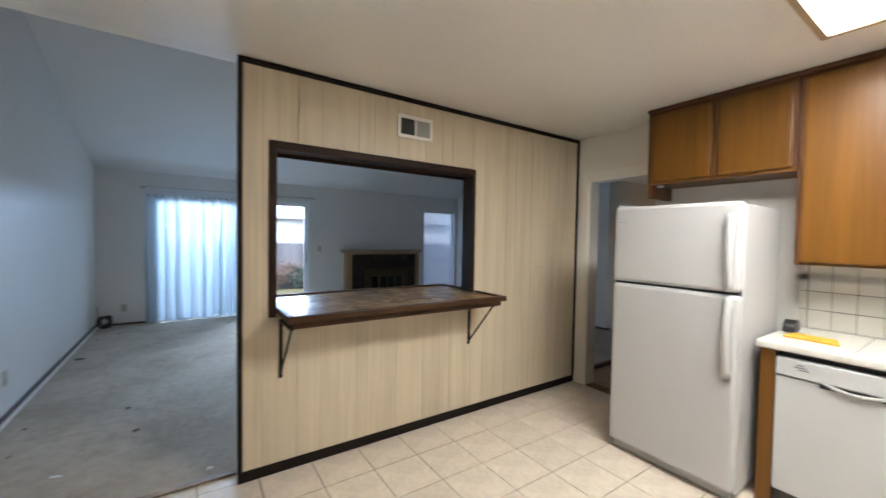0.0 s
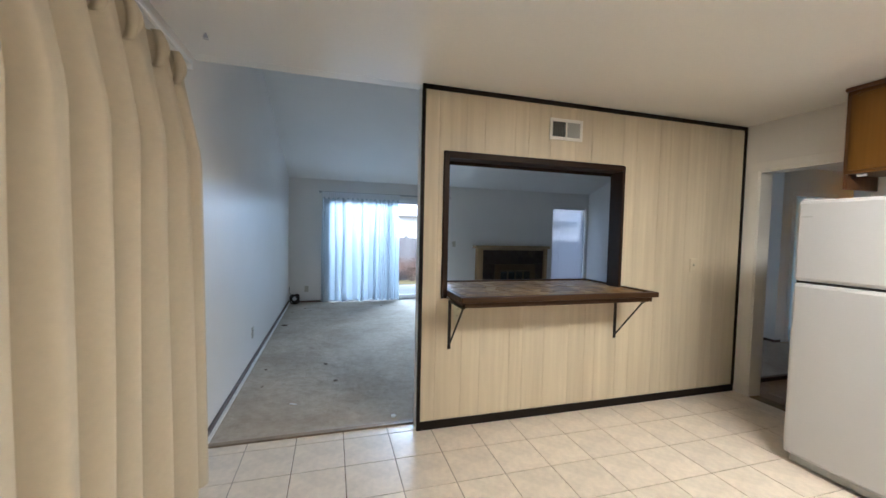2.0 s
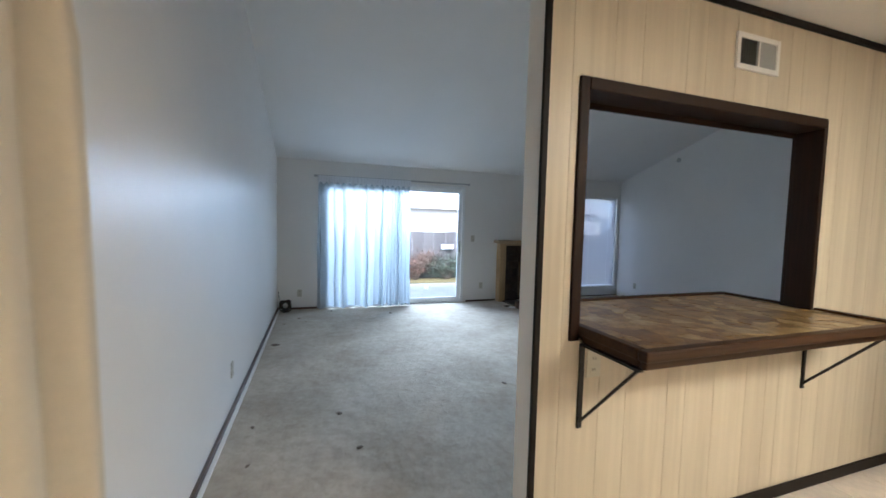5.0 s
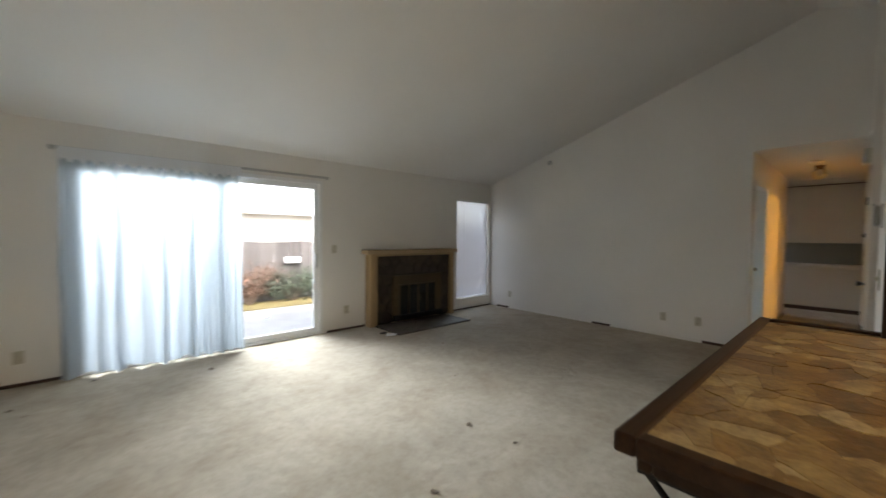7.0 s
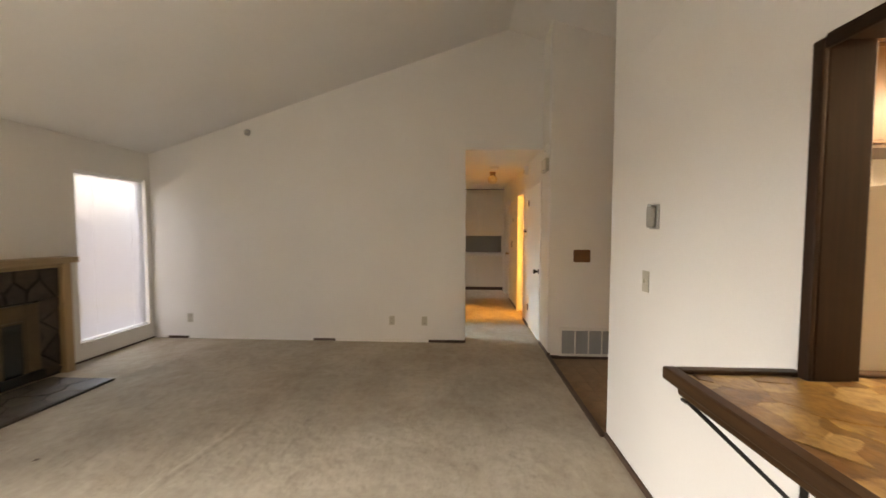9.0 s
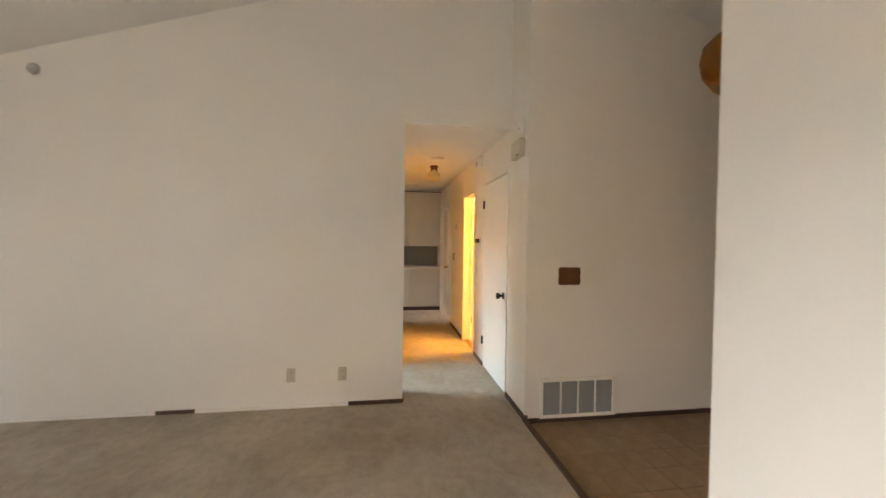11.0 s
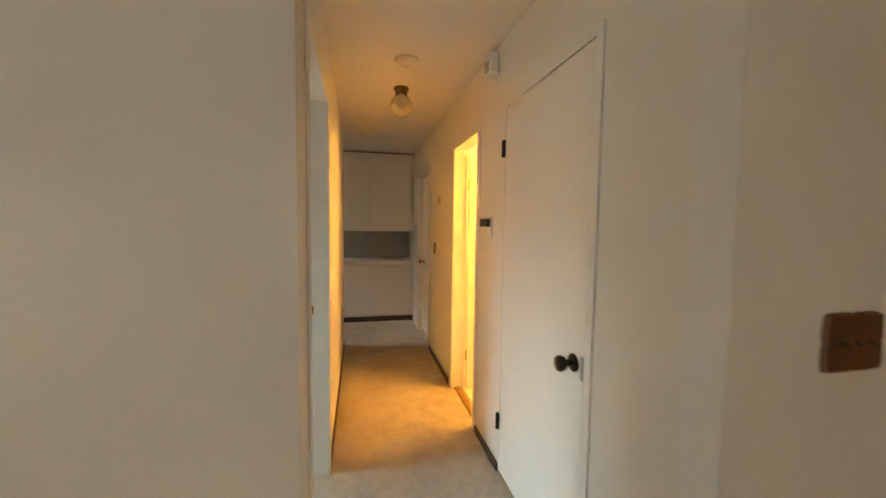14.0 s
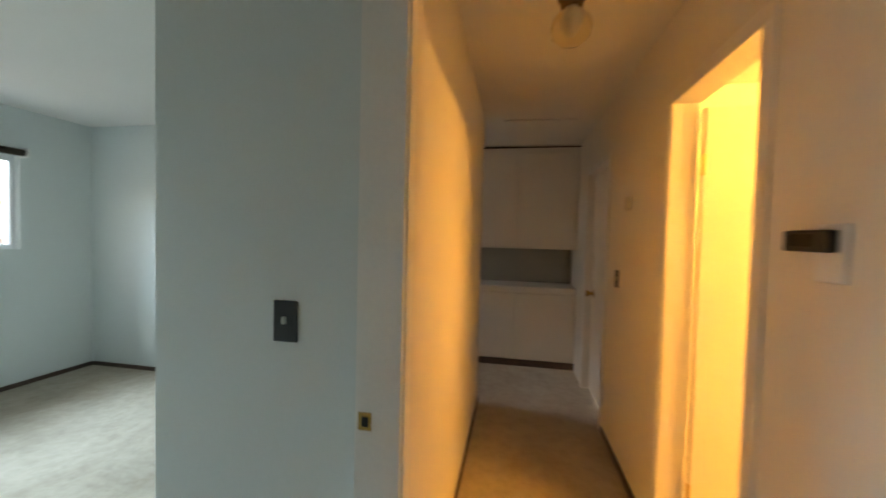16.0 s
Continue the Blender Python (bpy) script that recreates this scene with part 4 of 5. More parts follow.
def outlet(at, axis, label="almond duplex outlet on the wall", mt=PLATE, kind="outlet", w=0.07, h=0.115, dark=IRON, group="wall outlets"):
    """A cover plate with its two sockets, or a toggle; axis is the way it faces."""
    ob = thing(kind, label, kind.replace("_", " "), at, group)
    out = {"x": Vector((1, 0, 0)), "-x": Vector((-1, 0, 0)), "y": Vector((0, 1, 0)), "-y": Vector((0, -1, 0))}[axis]
    side = Vector((abs(out.y), abs(out.x), 0))

    def plate(u0, u1, z0, z1, d0, d1, bev):
        c = Vector(at)
        p, q = c + side * u0 + out * d0, c + side * u1 + out * d1
        return boxes((min(p.x, q.x), max(p.x, q.x), min(p.y, q.y), max(p.y, q.y), at[2] + z0, at[2] + z1), bev=bev)

    part("cover_plate", plate(-w / 2, w / 2, -h / 2, h / 2, 0.0005, 0.007, 0.002), mt, ob)
    if kind == "light_switch":
        part("toggle", plate(-0.005, 0.005, -0.006, 0.014, 0.007, 0.02, 0.002), PLATEW, ob)
    else:
        for z in (-0.025, 0.022):
            s = part("socket", plate(-0.016, 0.016, z - 0.014, z + 0.014, 0.007, 0.0085, 0.001), mt, ob)
            # thin raised dark bars carry the shade of the slots in their colour
            part("slot", boxes(*[tuple(r) for r in [(lambda p, q: (min(p.x, q.x), max(p.x, q.x), min(p.y, q.y), max(p.y, q.y), at[2] + z - 0.004, at[2] + z + 0.006))(Vector(at) + side * (u - 0.0012) + out * 0.0085, Vector(at) + side * (u + 0.0012) + out * 0.0092) for u in (-0.006, 0.006)]]), dark, s)
    return ob


outlet((0.535, YK, 0.845), "-y", "ivory outlet on the panelling under the bar", PLATEW)
outlet((2.72, YK, 1.18), "-y", "wood-toned light switch plate on the panelling", PANEL, "light_switch", group="light switches")
outlet((XL, 4.165, 0.31), "x", "almond outlet on the white wall")
outlet((-0.82, YN, 0.26), "-y")
outlet((2.37, YN, 0.295), "-y")
outlet((XR, 4.385, 0.276), "-x")
outlet((XR, 3.967, 0.274), "-x")
outlet((XR, 7.06, 0.27), "-x")
outlet((2.18, YN, 1.175), "-y", "almond light switch beside the patio door", PLATE, "light_switch", group="light switches")
outlet((2.918, YP, 1.152), "y", "almond light switch on the partition", PLATE, "light_switch", group="light switches")
outlet((8.33, YH, 1.165), "y", "dark light switch in the hall", BLACKP, "light_switch", group="light switches")
outlet((6.66, 3.82, 1.163), "-x", "black light switch plate with a white toggle", BLACKP, "light_switch", 0.074, 0.118, group="light switches")

# thermostat on the partition
th = thing("thermostat", "old rounded grey thermostat on the partition", "thermostat", (2.84, YP, 1.497))
part("base", boxes((2.797, 2.883, YP, YP + 0.012, 1.435, 1.563), bev=0.004), METAL, th)
part("cover", boxes((2.804, 2.876, YP + 0.012, YP + 0.036, 1.443, 1.557), bev=0.012), mat("grey_beige_plastic", (0.3, 0.28, 0.24), 0.45, 0.1), th)
part("lever", boxes((2.83, 2.848, YP + 0.03, YP + 0.041, 1.553, 1.566), bev=0.002), METAL, th)

# small supply vent over the opening
v = thing("supply_vent", "white two-section air vent on the panelling", "vent", (1.384, YK, 2.231))
for r in ((1.24, 1.262, 2.15, 2.312), (1.506, 1.528, 2.15, 2.312), (1.262, 1.506, 2.15, 2.174), (1.262, 1.506, 2.288, 2.312), (1.378, 1.39, 2.174, 2.288)):
    part("frame_bar", boxes((r[0], r[1], YK - 0.012, YK - 0.0005, r[2], r[3]), bev=0.002), TRIMW, v)
# flat dark plate: the open section's shade as a colour
part("duct", boxes((1.262, 1.378, YK - 0.003, YK - 0.001, 2.174, 2.288)), HOLESHADE, v, "dark plate painted as the shade behind the louvres")
part("damper", boxes((1.39, 1.506, YK - 0.006, YK - 0.001, 2.174, 2.288)), mat("grey_damper", (0.35, 0.35, 0.33), 0.6, 0.1), v, "grey closed damper")
for i in range(7):
    x = 1.27 + i * 0.0155
    part("louvre", boxes((x, x + 0.002, YK - 0.01, YK - 0.003, 2.174, 2.288)), mat("louvre_grey", (0.16, 0.16, 0.15), 0.5, 0.1) if i == 0 else bpy.data.materials["louvre_grey"], v)

# refrigerator
FX0, FX1, FY0, FY1 = 2.455, 3.1, 0.725, 1.452
fr = thing("refrigerator", "white pebbled top-freezer refrigerator with moulded handles", "refrigerator", (2.8, 1.09, 0))
part("cabinet", boxes((FX0 + 0.075, FX1, FY0 + 0.004, FY1 - 0.004, 0.035, 1.655), bev=0.008), FRIDGE, fr)
part("freezer_door", boxes((FX0, FX0 + 0.066, FY0, FY1, 1.168, 1.668), bev=0.022), FRIDGE, fr)
part("fresh_food_door", boxes((FX0, FX0 + 0.066, FY0, FY1, 0.065, 1.156), bev=0.022), FRIDGE, fr)
part("gasket", boxes((FX0 + 0.02, FX0 + 0.075, FY0 + 0.012, FY1 - 0.012, 0.08, 1.655)), GASK, fr)
part("toe_grille", boxes((FX0 + 0.04, FX0 + 0.07, FY0 + 0.02, FY1 - 0.02, 0.012, 0.06), bev=0.004), METAL, fr)
part("hinge_cover", boxes((FX0 + 0.02, FX0 + 0.1, FY1 - 0.09, FY1 - 0.01, 1.656, 1.678), bev=0.006), FRIDGE, fr)
part("badge", boxes((FX0 - 0.002, FX0 + 0.002, 1.365, 1.42, 1.562, 1.57)), METAL, fr, "small silver badge bar")
for y in (FY0 + 0.06, FY1 - 0.06):
    part("foot", rod(bmesh.new(), (2.6, y, 0), (2.6, y, 0.036), 0.016), BLACKP, fr)
    part("roller", rod(bmesh.new(), (3.02, y - 0.012, 0.018), (3.02, y + 0.012, 0.018), 0.018), BLACKP, fr)


def grip(name, y, z0, z1, bow, top_wide):
    """A moulded handle that stands off the door in a shallow bow."""
    bm = bmesh.new()
    rings = []
    for i in range(15):
        u = i / 14
        z = z0 + (z1 - z0) * u
        stand = 0.012 + bow * math.sin(math.pi * u) ** 0.6
        w = 0.017 + 0.007 * (u if top_wide else 1 - u)
        rings.append([bm.verts.new((FX0 - stand + 0.013 * math.cos(a), y + w * math.sin(a), z)) for a in [math.tau * k / 12 for k in range(12)]])
    for p, q in zip(rings, rings[1:]):
        for k in range(12):
            bm.faces.new((p[k], p[(k + 1) % 12], q[(k + 1) % 12], q[k]))
    bm.faces.new(rings[0]), bm.faces.new(rings[-1][::-1])
    for z in (z0 + 0.03, z1 - 0.03):
        box(bm, FX0 - 0.02, FX0 + 0.004, y - 0.016, y + 0.016, z - 0.025, z + 0.025, bev=0.006)
    part(name, bm, FRIDGE, fr, smooth=True)


grip("freezer_handle", FY0 + 0.042, 1.178, 1.6, 0.03, True)
grip("fridge_handle", FY0 + 0.042, 0.70, 1.146, 0.03, False)


def cabinet_door(ob, x, y0, y1, z0, z1):
    """A slab door with a rounded lip, sunk into its frame."""
    d = part("door", boxes((x - 0.016, x, y0, y1, z0, z1), bev=0.006), OAK, ob)
    part("inner_field", boxes((x - 0.018, x - 0.015, y0 + 0.018, y1 - 0.018, z0 + 0.018, z1 - 0.018), bev=0.001), OAK, d)
    return d


CX = 2.95
cab = thing("over_fridge_cabinet", "honey oak two-door wall cabinet above the refrigerator", "cabinet", (3.1, 1.06, 1.865), "oak wall cabinets")
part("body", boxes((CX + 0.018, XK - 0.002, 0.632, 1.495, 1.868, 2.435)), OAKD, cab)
for r in ((0.632, 1.495, 1.868, 1.893), (0.632, 1.495, 2.385, 2.435)):
    part("rail", boxes((CX, CX + 0.018, r[0], r[1], r[2], r[3])), OAKX, cab)
for r in ((0.632, 0.655), (1.036, 1.062), (1.472, 1.495)):
    part("stile", boxes((CX, CX + 0.018, r[0], r[1], 1.893, 2.385)), OAKD, cab)
cabinet_door(cab, CX, 0.655, 1.03, 1.888, 2.386)
cabinet_door(cab, CX, 1.068, 1.47, 1.888, 2.386)
part("crown_strip", boxes((CX - 0.02, CX, 0.632, 1.5, 2.412, 2.436), bev=0.004), OAKD, cab)
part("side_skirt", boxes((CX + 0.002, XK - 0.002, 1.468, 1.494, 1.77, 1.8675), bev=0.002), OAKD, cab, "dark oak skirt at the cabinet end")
solo("paper_bag_scrap", boxes((2.972, 3.0, 1.39, 1.44, 1.848, 1.8675), bev=0.008), PAPER, "crumpled white paper tucked under the cabinet", "paper")
cab = thing("wall_cabinet", "honey oak wall cabinet over the counter", "cabinet", (3.1, 0.2, 1.317), "oak wall cabinets")
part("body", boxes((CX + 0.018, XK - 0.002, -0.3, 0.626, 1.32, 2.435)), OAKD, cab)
for r in ((-0.3, 0.626, 1.32, 1.345), (-0.3, 0.626, 2.385, 2.435)):
    part("rail", boxes((CX, CX + 0.018, *r)), OAKX, cab)
for r in ((0.6, 0.626), (0.15, 0.18), (-0.3, -0.27)):
    part("stile", boxes((CX, CX + 0.018, r[0], r[1], 1.345, 2.385)), OAKD, cab)
cabinet_door(cab, CX, 0.172, 0.606, 1.335, 2.39)
cabinet_door(cab, CX, -0.28, 0.158, 1.335, 2.39)
part("crown_strip", boxes((CX - 0.02, CX, -0.3, 0.63, 2.412, 2.436), bev=0.004), OAKD, cab)

# counter, dishwasher, backsplash
ct = thing("counter", "white tiled kitchen counter with a rounded front edge", "counter", (2.95, 0.3, 0.86))
part("top", boxes((2.635, XK - 0.001, -0.06, 0.7, 0.866, 0.912), bev=0.012), LAMIN, ct)
for y in (0.33, 0.02):
    part("grout_line", boxes((2.66, 3.26, y, y + 0.003, 0.9115, 0.9128)), GROUTD, ct)
solo("base_end_panel", boxes((2.665, XK - 0.002, 0.618, 0.684, 0.0, 0.865), bev=0.002), OAK, "honey oak end panel beside the dishwasher", "panel")
dw = thing("dishwasher", "white built-in dishwasher with a recessed bow handle", "dishwasher", (2.9, 0.31, 0))
part("tub", boxes((2.69, 3.25, 0.012, 0.612, 0.01, 0.85)), GASK, dw)
part("door", boxes((2.655, 2.69, 0.012, 0.612, 0.11, 0.735), bev=0.006), APPL, dw)
part("control_panel", boxes((2.645, 2.69, 0.012, 0.612, 0.74, 0.835), bev=0.008), APPL, dw)
part("toe_plate", boxes((2.7, 2.72, 0.012, 0.612, 0.0, 0.1)), GASK, dw)
bm = bmesh.new()
for i in range(12):
    a, b = -1 + i / 6, -1 + (i + 1) / 6
    rod(bm, (2.642, 0.31 + 0.13 * a, 0.752 - 0.032 * (1 - a * a)), (2.642, 0.31 + 0.13 * b, 0.752 - 0.032 * (1 - b * b)), 0.009, 8)
part("bow_handle", bm, METAL, dw, "grey bow handle", smooth=True)
# flat dark plate painting the shade behind the bow handle
part("recess", boxes((2.6535, 2.656, 0.18, 0.44, 0.715, 0.745)), GASK, dw)
for i, w in enumerate((0.03, 0.05, 0.04)):
    part("label_bar", boxes((2.6435, 2.6455, 0.5 - 0.01 * i, 0.5 - 0.01 * i + w, 0.806 - 0.012 * i, 0.81 - 0.012 * i)), GASK, dw)

bsp = tagged(new("backsplash"), "white square wall tiles with dark grout", "backsplash", "", "structure")
part("grout_bed", boxes((XK - 0.006, XK - 0.0005, -0.06, 0.667, 0.914, 1.319)), GROUTD, bsp)
tw = 0.1045
tile = mesh_of("wall_tile", boxes((-0.007, 0, -tw / 2, tw / 2, -tw / 2 - 0.004, tw / 2 + 0.004), bev=0.002), TILEW)
for i in range(7):
    for j in range(4):
        z = 0.97 + 0.1165 * j
        if z < 1.34:
            piece("tile", tile, bsp, (XK - 0.004, 0.572 - 0.1075 * i, min(z, 1.264)))
    if i < 4:
        z = 0.97 + 0.1165 * i
        piece("tile", mesh_of("trim_tile", boxes((-0.007, 0, -0.018, 0.018, -0.056, 0.056), bev=0.002), TILEW), bsp, (XK - 0.004, 0.648, min(z, 1.264)))

en = thing("envelope", "yellow padded paper envelope lying on the counter", "envelope", (2.86, 0.5, 0.912))
bm = bmesh.new()
prism(bm, ((2.80, 0.40), (2.93, 0.43), (2.955, 0.62), (2.815, 0.63)), 0.9125, 0.923)
bmesh.ops.bevel(bm, geom=list(bm.edges), offset=0.003, segments=1, affect="EDGES")
part("pouch", bm, YELLOW, en)
part("flap", prism(bmesh.new(), ((2.82, 0.405), (2.925, 0.43), (2.93, 0.47), (2.82, 0.45)), 0.923, 0.9245), YELLOW, en)
gc = thing("black_case", "small rounded black case on the counter", "case", (3.06, 0.645, 0.912))
bm = bmesh.new()
side = [(2.985, 0.9125), (3.095, 0.9125), (3.095, 0.95), (3.075, 0.978), (3.03, 0.985), (2.995, 0.965), (2.983, 0.94)]
lo, hi = [bm.verts.new((x, 0.615, z)) for x, z in side], [bm.verts.new((x, 0.675, z)) for x, z in side]
bm.faces.new(lo), bm.faces.new(hi[::-1])
for i in range(len(side)):
    bm.faces.new((lo[i - 1], lo[i], hi[i], hi[i - 1]))
bmesh.ops.bevel(bm, geom=list(bm.edges), offset=0.008, segments=2, affect="EDGES", profile=0.5)
part("shell", bm, BLACKP, gc, smooth=True)
part("strap", boxes((2.975, 2.986, 0.632, 0.658, 0.918, 0.95), bev=0.004), GASK, gc)

# ceiling light box
cl = thing("kitchen_ceiling_light", "wood-framed fluorescent ceiling light box, switched on", "ceiling light", (1.9, 0.16, 2.44))
LX0, LX1, LY0, LY1 = 1.25, 2.5, -0.16, 0.462
part("diffuser", boxes((LX0 + 0.03, LX1 - 0.03, LY0 + 0.03, LY1 - 0.03, 2.408, 2.416)), LIGHTP, cl, "glowing white diffuser")
for r in ((LX0, LX1, LY1 - 0.03, LY1), (LX0, LX1, LY0, LY0 + 0.03), (LX0, LX0 + 0.03, LY0 + 0.03, LY1 - 0.03), (LX1 - 0.03, LX1, LY0 + 0.03, LY1 - 0.03)):
    part("frame_board", boxes((*r, 2.4, 2.4395), bev=0.003), PINEX, cl, "pale wood frame board")

# ---------------------------------------------------------------- living room
# fireplace
fp = thing("fireplace", "dark stone fireplace with a pale pine surround and brass-framed screen", "fireplace", (3.58, 7.4, 0))
part("leg", boxes((2.675, 2.805, 7.4, YN - 0.0125, 0.0, 1.095), bev=0.006), PINE, fp)
part("leg", boxes((4.31, 4.39, 7.4, YN - 0.0125, 0.0, 1.095), bev=0.006), PINE, fp)
part("frieze", boxes((2.805, 4.31, 7.415, YN - 0.0125, 1.055, 1.095), bev=0.004), PINEX, fp)
part("mantel_shelf", boxes((2.61, 4.425, 7.345, YN - 0.001, 1.095, 1.155), bev=0.01), PINEX, fp)
part("mortar_bed", boxes((2.805, 3.1, 7.47, YN, 0, 1.055), (4.11, 4.31, 7.47, YN, 0, 1.055), (3.1, 4.11, 7.47, YN, 0.745, 1.055)), MORTAR, fp)
rng = random.Random(21)
for x0, x1, z0, z1, nx, nz in ((2.807, 3.1, 0.03, 0.76, 2, 5), (4.11, 4.308, 0.03, 0.76, 1, 5), (2.807, 4.308, 0.76, 1.054, 8, 2)):
    for poly in cells(x0, x1, z0, z1, scatter(rng, x0, x1, z0, z1, nx, nz, 0.3), 0.009):
        mid = sum(poly, Vector((0, 0))) / len(poly)
        d = rng.uniform(0.012, 0.028)
        bm = bmesh.new()
        lo = [bm.verts.new((p.x, 7.472, p.y)) for p in poly]
        hi = [bm.verts.new((mid.x + (p.x - mid.x) * 0.93, 7.47 - d * rng.uniform(0.7, 1.1), mid.y + (p.y - mid.y) * 0.93)) for p in poly]
        top = bm.verts.new((mid.x, 7.47 - d * 1.25, mid.y))
        for i in range(len(poly)):
            bm.faces.new((lo[i], lo[i - 1], hi[i - 1], hi[i]))
            bm.faces.new((hi[i], hi[i - 1], top))
        part("stone", bm, ROCK, fp, smooth=False)
part("firebox", boxes((3.1, 4.11, YN - 0.02, YN - 0.005, 0, 0.745)), FIREBLACK, fp)
scr = part("screen_frame", boxes((3.105, 3.225, 7.425, 7.46, 0.05, 0.745), (3.99, 4.105, 7.425, 7.46, 0.05, 0.745), (3.225, 3.99, 7.425, 7.46, 0.6, 0.745), (3.225, 3.99, 7.425, 7.46, 0.05, 0.085), bev=0.006), BRASS, fp, "antique brass screen frame")
for i in range(4):
    a = 3.228 + i * 0.19
    p = part("door_panel", boxes((a, a + 0.018, 7.43, 7.448, 0.086, 0.598), (a + 0.172, a + 0.189, 7.43, 7.448, 0.086, 0.598), (a + 0.018, a + 0.172, 7.43, 7.448, 0.086, 0.104), (a + 0.018, a + 0.172, 7.43, 7.448, 0.58, 0.598)), BRASS, scr)
    part("pane", boxes((a + 0.018, a + 0.172, 7.436, 7.442, 0.104, 0.58)), SMOKEG, p)
for x in (3.585, 3.632):
    part("pull", rod(bmesh.new(), (x, 7.415, 0.32), (x, 7.415, 0.4), 0.006, 8), BRASS, scr)
part("ash_ledge", boxes((3.1, 4.11, 7.38, 7.425, 0.04, 0.12), bev=0.008), FIREBLACK, fp)
he = thing("hearth", "low dark slate hearth slab in front of the fireplace", "hearth", (3.45, 7.0, 0))
rng = random.Random(4)
part("bed", boxes((2.76, 4.16, 6.785, 7.4, 0.001, 0.016)), MORTAR, he)
for poly in cells(2.765, 4.155, 6.79, 7.395, scatter(rng, 2.765, 4.155, 6.79, 7.395, 6, 3, 0.28), 0.012):
    part("slate", prism(bmesh.new(), [(p.x, p.y) for p in poly], 0.014, 0.02 + rng.uniform(0, 0.004)), SLATE, he)
part("front_edge", boxes((2.755, 4.165, 6.77, 6.786, 0.001, 0.021), bev=0.003), SLATE, he)
solo("broken_tile_scrap", prism(bmesh.new(), ((2.6, 6.86), (2.74, 6.82), (2.755, 6.9), (2.66, 6.95)), 0.001, 0.014), PAPER, "broken pale tile chip beside the hearth", "debris", "debris on the carpet")
solo("broken_tile_scrap", prism(bmesh.new(), ((2.62, 6.97), (2.7, 6.98), (2.69, 7.05), (2.6, 7.03)), 0.001, 0.012), MORTAR, "broken dark slate chip beside the hearth", "debris", "debris on the carpet")

# cable bundle in the corner
rng = random.Random(9)
cb = thing("cable_bundle", "tangled dark bundle of old cable in the corner", "cable", (-1.02, 7.36, 0))
for k in range(7):
    cu = bpy.data.curves.new("coil", "CURVE")
    cu.dimensions, cu.bevel_depth, cu.bevel_resolution = "3D", 0.011, 2
    sp = cu.splines.new("BEZIER")
    sp.bezier_points.add(7)
    r0, tilt = rng.uniform(0.05, 0.095), rng.uniform(-0.5, 0.5)
    for i, p in enumerate(sp.bezier_points):
        a = i * math.tau / 8
        r = r0 * rng.uniform(0.85, 1.15)
        p.co = (-1.02 + r * math.cos(a), 7.38 + 0.45 * r * math.sin(a) + 0.03 * math.sin(tilt), max(0.012, 0.1 + r * math.sin(a + tilt)))
        p.handle_left_type = p.handle_right_type = "AUTO"
    sp.use_cyclic_u = True
    cu.materials.append(BLACKP if k % 2 else BRONZE)
    ob = new("coil", cu)
    ob.parent = cb
    ob.matrix_parent_inverse = Matrix.Translation(cb.location).inverted()
part("plug", boxes((-1.06, -0.99, 7.33, 7.37, 0.0, 0.05), bev=0.01), BLACKP, cb)
cu = bpy.data.curves.new("lead", "CURVE")
cu.dimensions, cu.bevel_depth = "3D", 0.004
sp = cu.splines.new("BEZIER")
sp.bezier_points.add(2)
for p, c in zip(sp.bezier_points, ((-1.08, 7.5, 0.09), (-1.125, 7.53, 0.22), (-1.13, 7.54, 0.3))):
    p.co, p.handle_left_type, p.handle_right_type = c, "AUTO", "AUTO"
cu.materials.append(BLACKP)
ob = new("lead", cu)
ob.parent = cb
ob.matrix_parent_inverse = Matrix.Translation(cb.location).inverted()

# crumbs and scraps on the carpet, each a small uneven lump
DIRT = mat("dark_dirt_crumb", (0.17, 0.13, 0.095), 0.9, 0.4, 30, 90, 0.3)


def crumb(x, y, size, mt, label, flat=0.35, stretch=1.6):
    r = random.Random(int(x * 991 + y * 77))
    bm = bmesh.new()
    bmesh.ops.create_icosphere(bm, subdivisions=1, radius=size, matrix=pose(x, y, size * flat * 0.8, 0, 0, r.uniform(0, 360)) @ Matrix.Diagonal((stretch, 1, flat, 1)))
    for v in bm.verts:
        v.co += Vector((r.uniform(-1, 1), r.uniform(-1, 1), r.uniform(-0.3, 0.3))) * size * 0.3
        v.co.z = max(v.co.z, 0.0005)
    solo("carpet_crumb", bm, mt, label, "debris", "debris on the carpet")


for x, y, s in ((-0.4, 3.9, 0.018), (-1.0, 5.68, 0.03), (-0.97, 3.86, 0.014), (-0.3, 3.42, 0.016), (-0.93, 3.42, 0.012), (-0.98, 6.6, 0.014), (-0.7, 6.7, 0.01), (1.04, 4.056, 0.018), (1.76, 4.067, 0.014), (2.95, 6.11, 0.013), (1.7, 4.44, 0.02), (0.55, 6.95, 0.02), (-0.33, 7.3, 0.018), (-0.8, 6.9, 0.016), (2.3, 5.2, 0.01)):
    crumb(x, y, s, DIRT, "small dark crumb of dirt on the carpet")
crumb(-0.635, 3.0, 0.012, PAPER, "white torn scrap lying on the carpet", 0.3, 3.2)
crumb(0.12, 2.6, 0.02, PAPER, "white plaster chip by the wall end", 0.6, 1.5)
crumb(5.95, 3.05, 0.008, DIRT, "small dark crumb of dirt on the carpet")
crumb(6.9, 5.6, 0.012, PAPER, "white torn scrap lying on the carpet", 0.3, 2.6)

bm = bmesh.new()
rng = random.Random(12)
rows = []
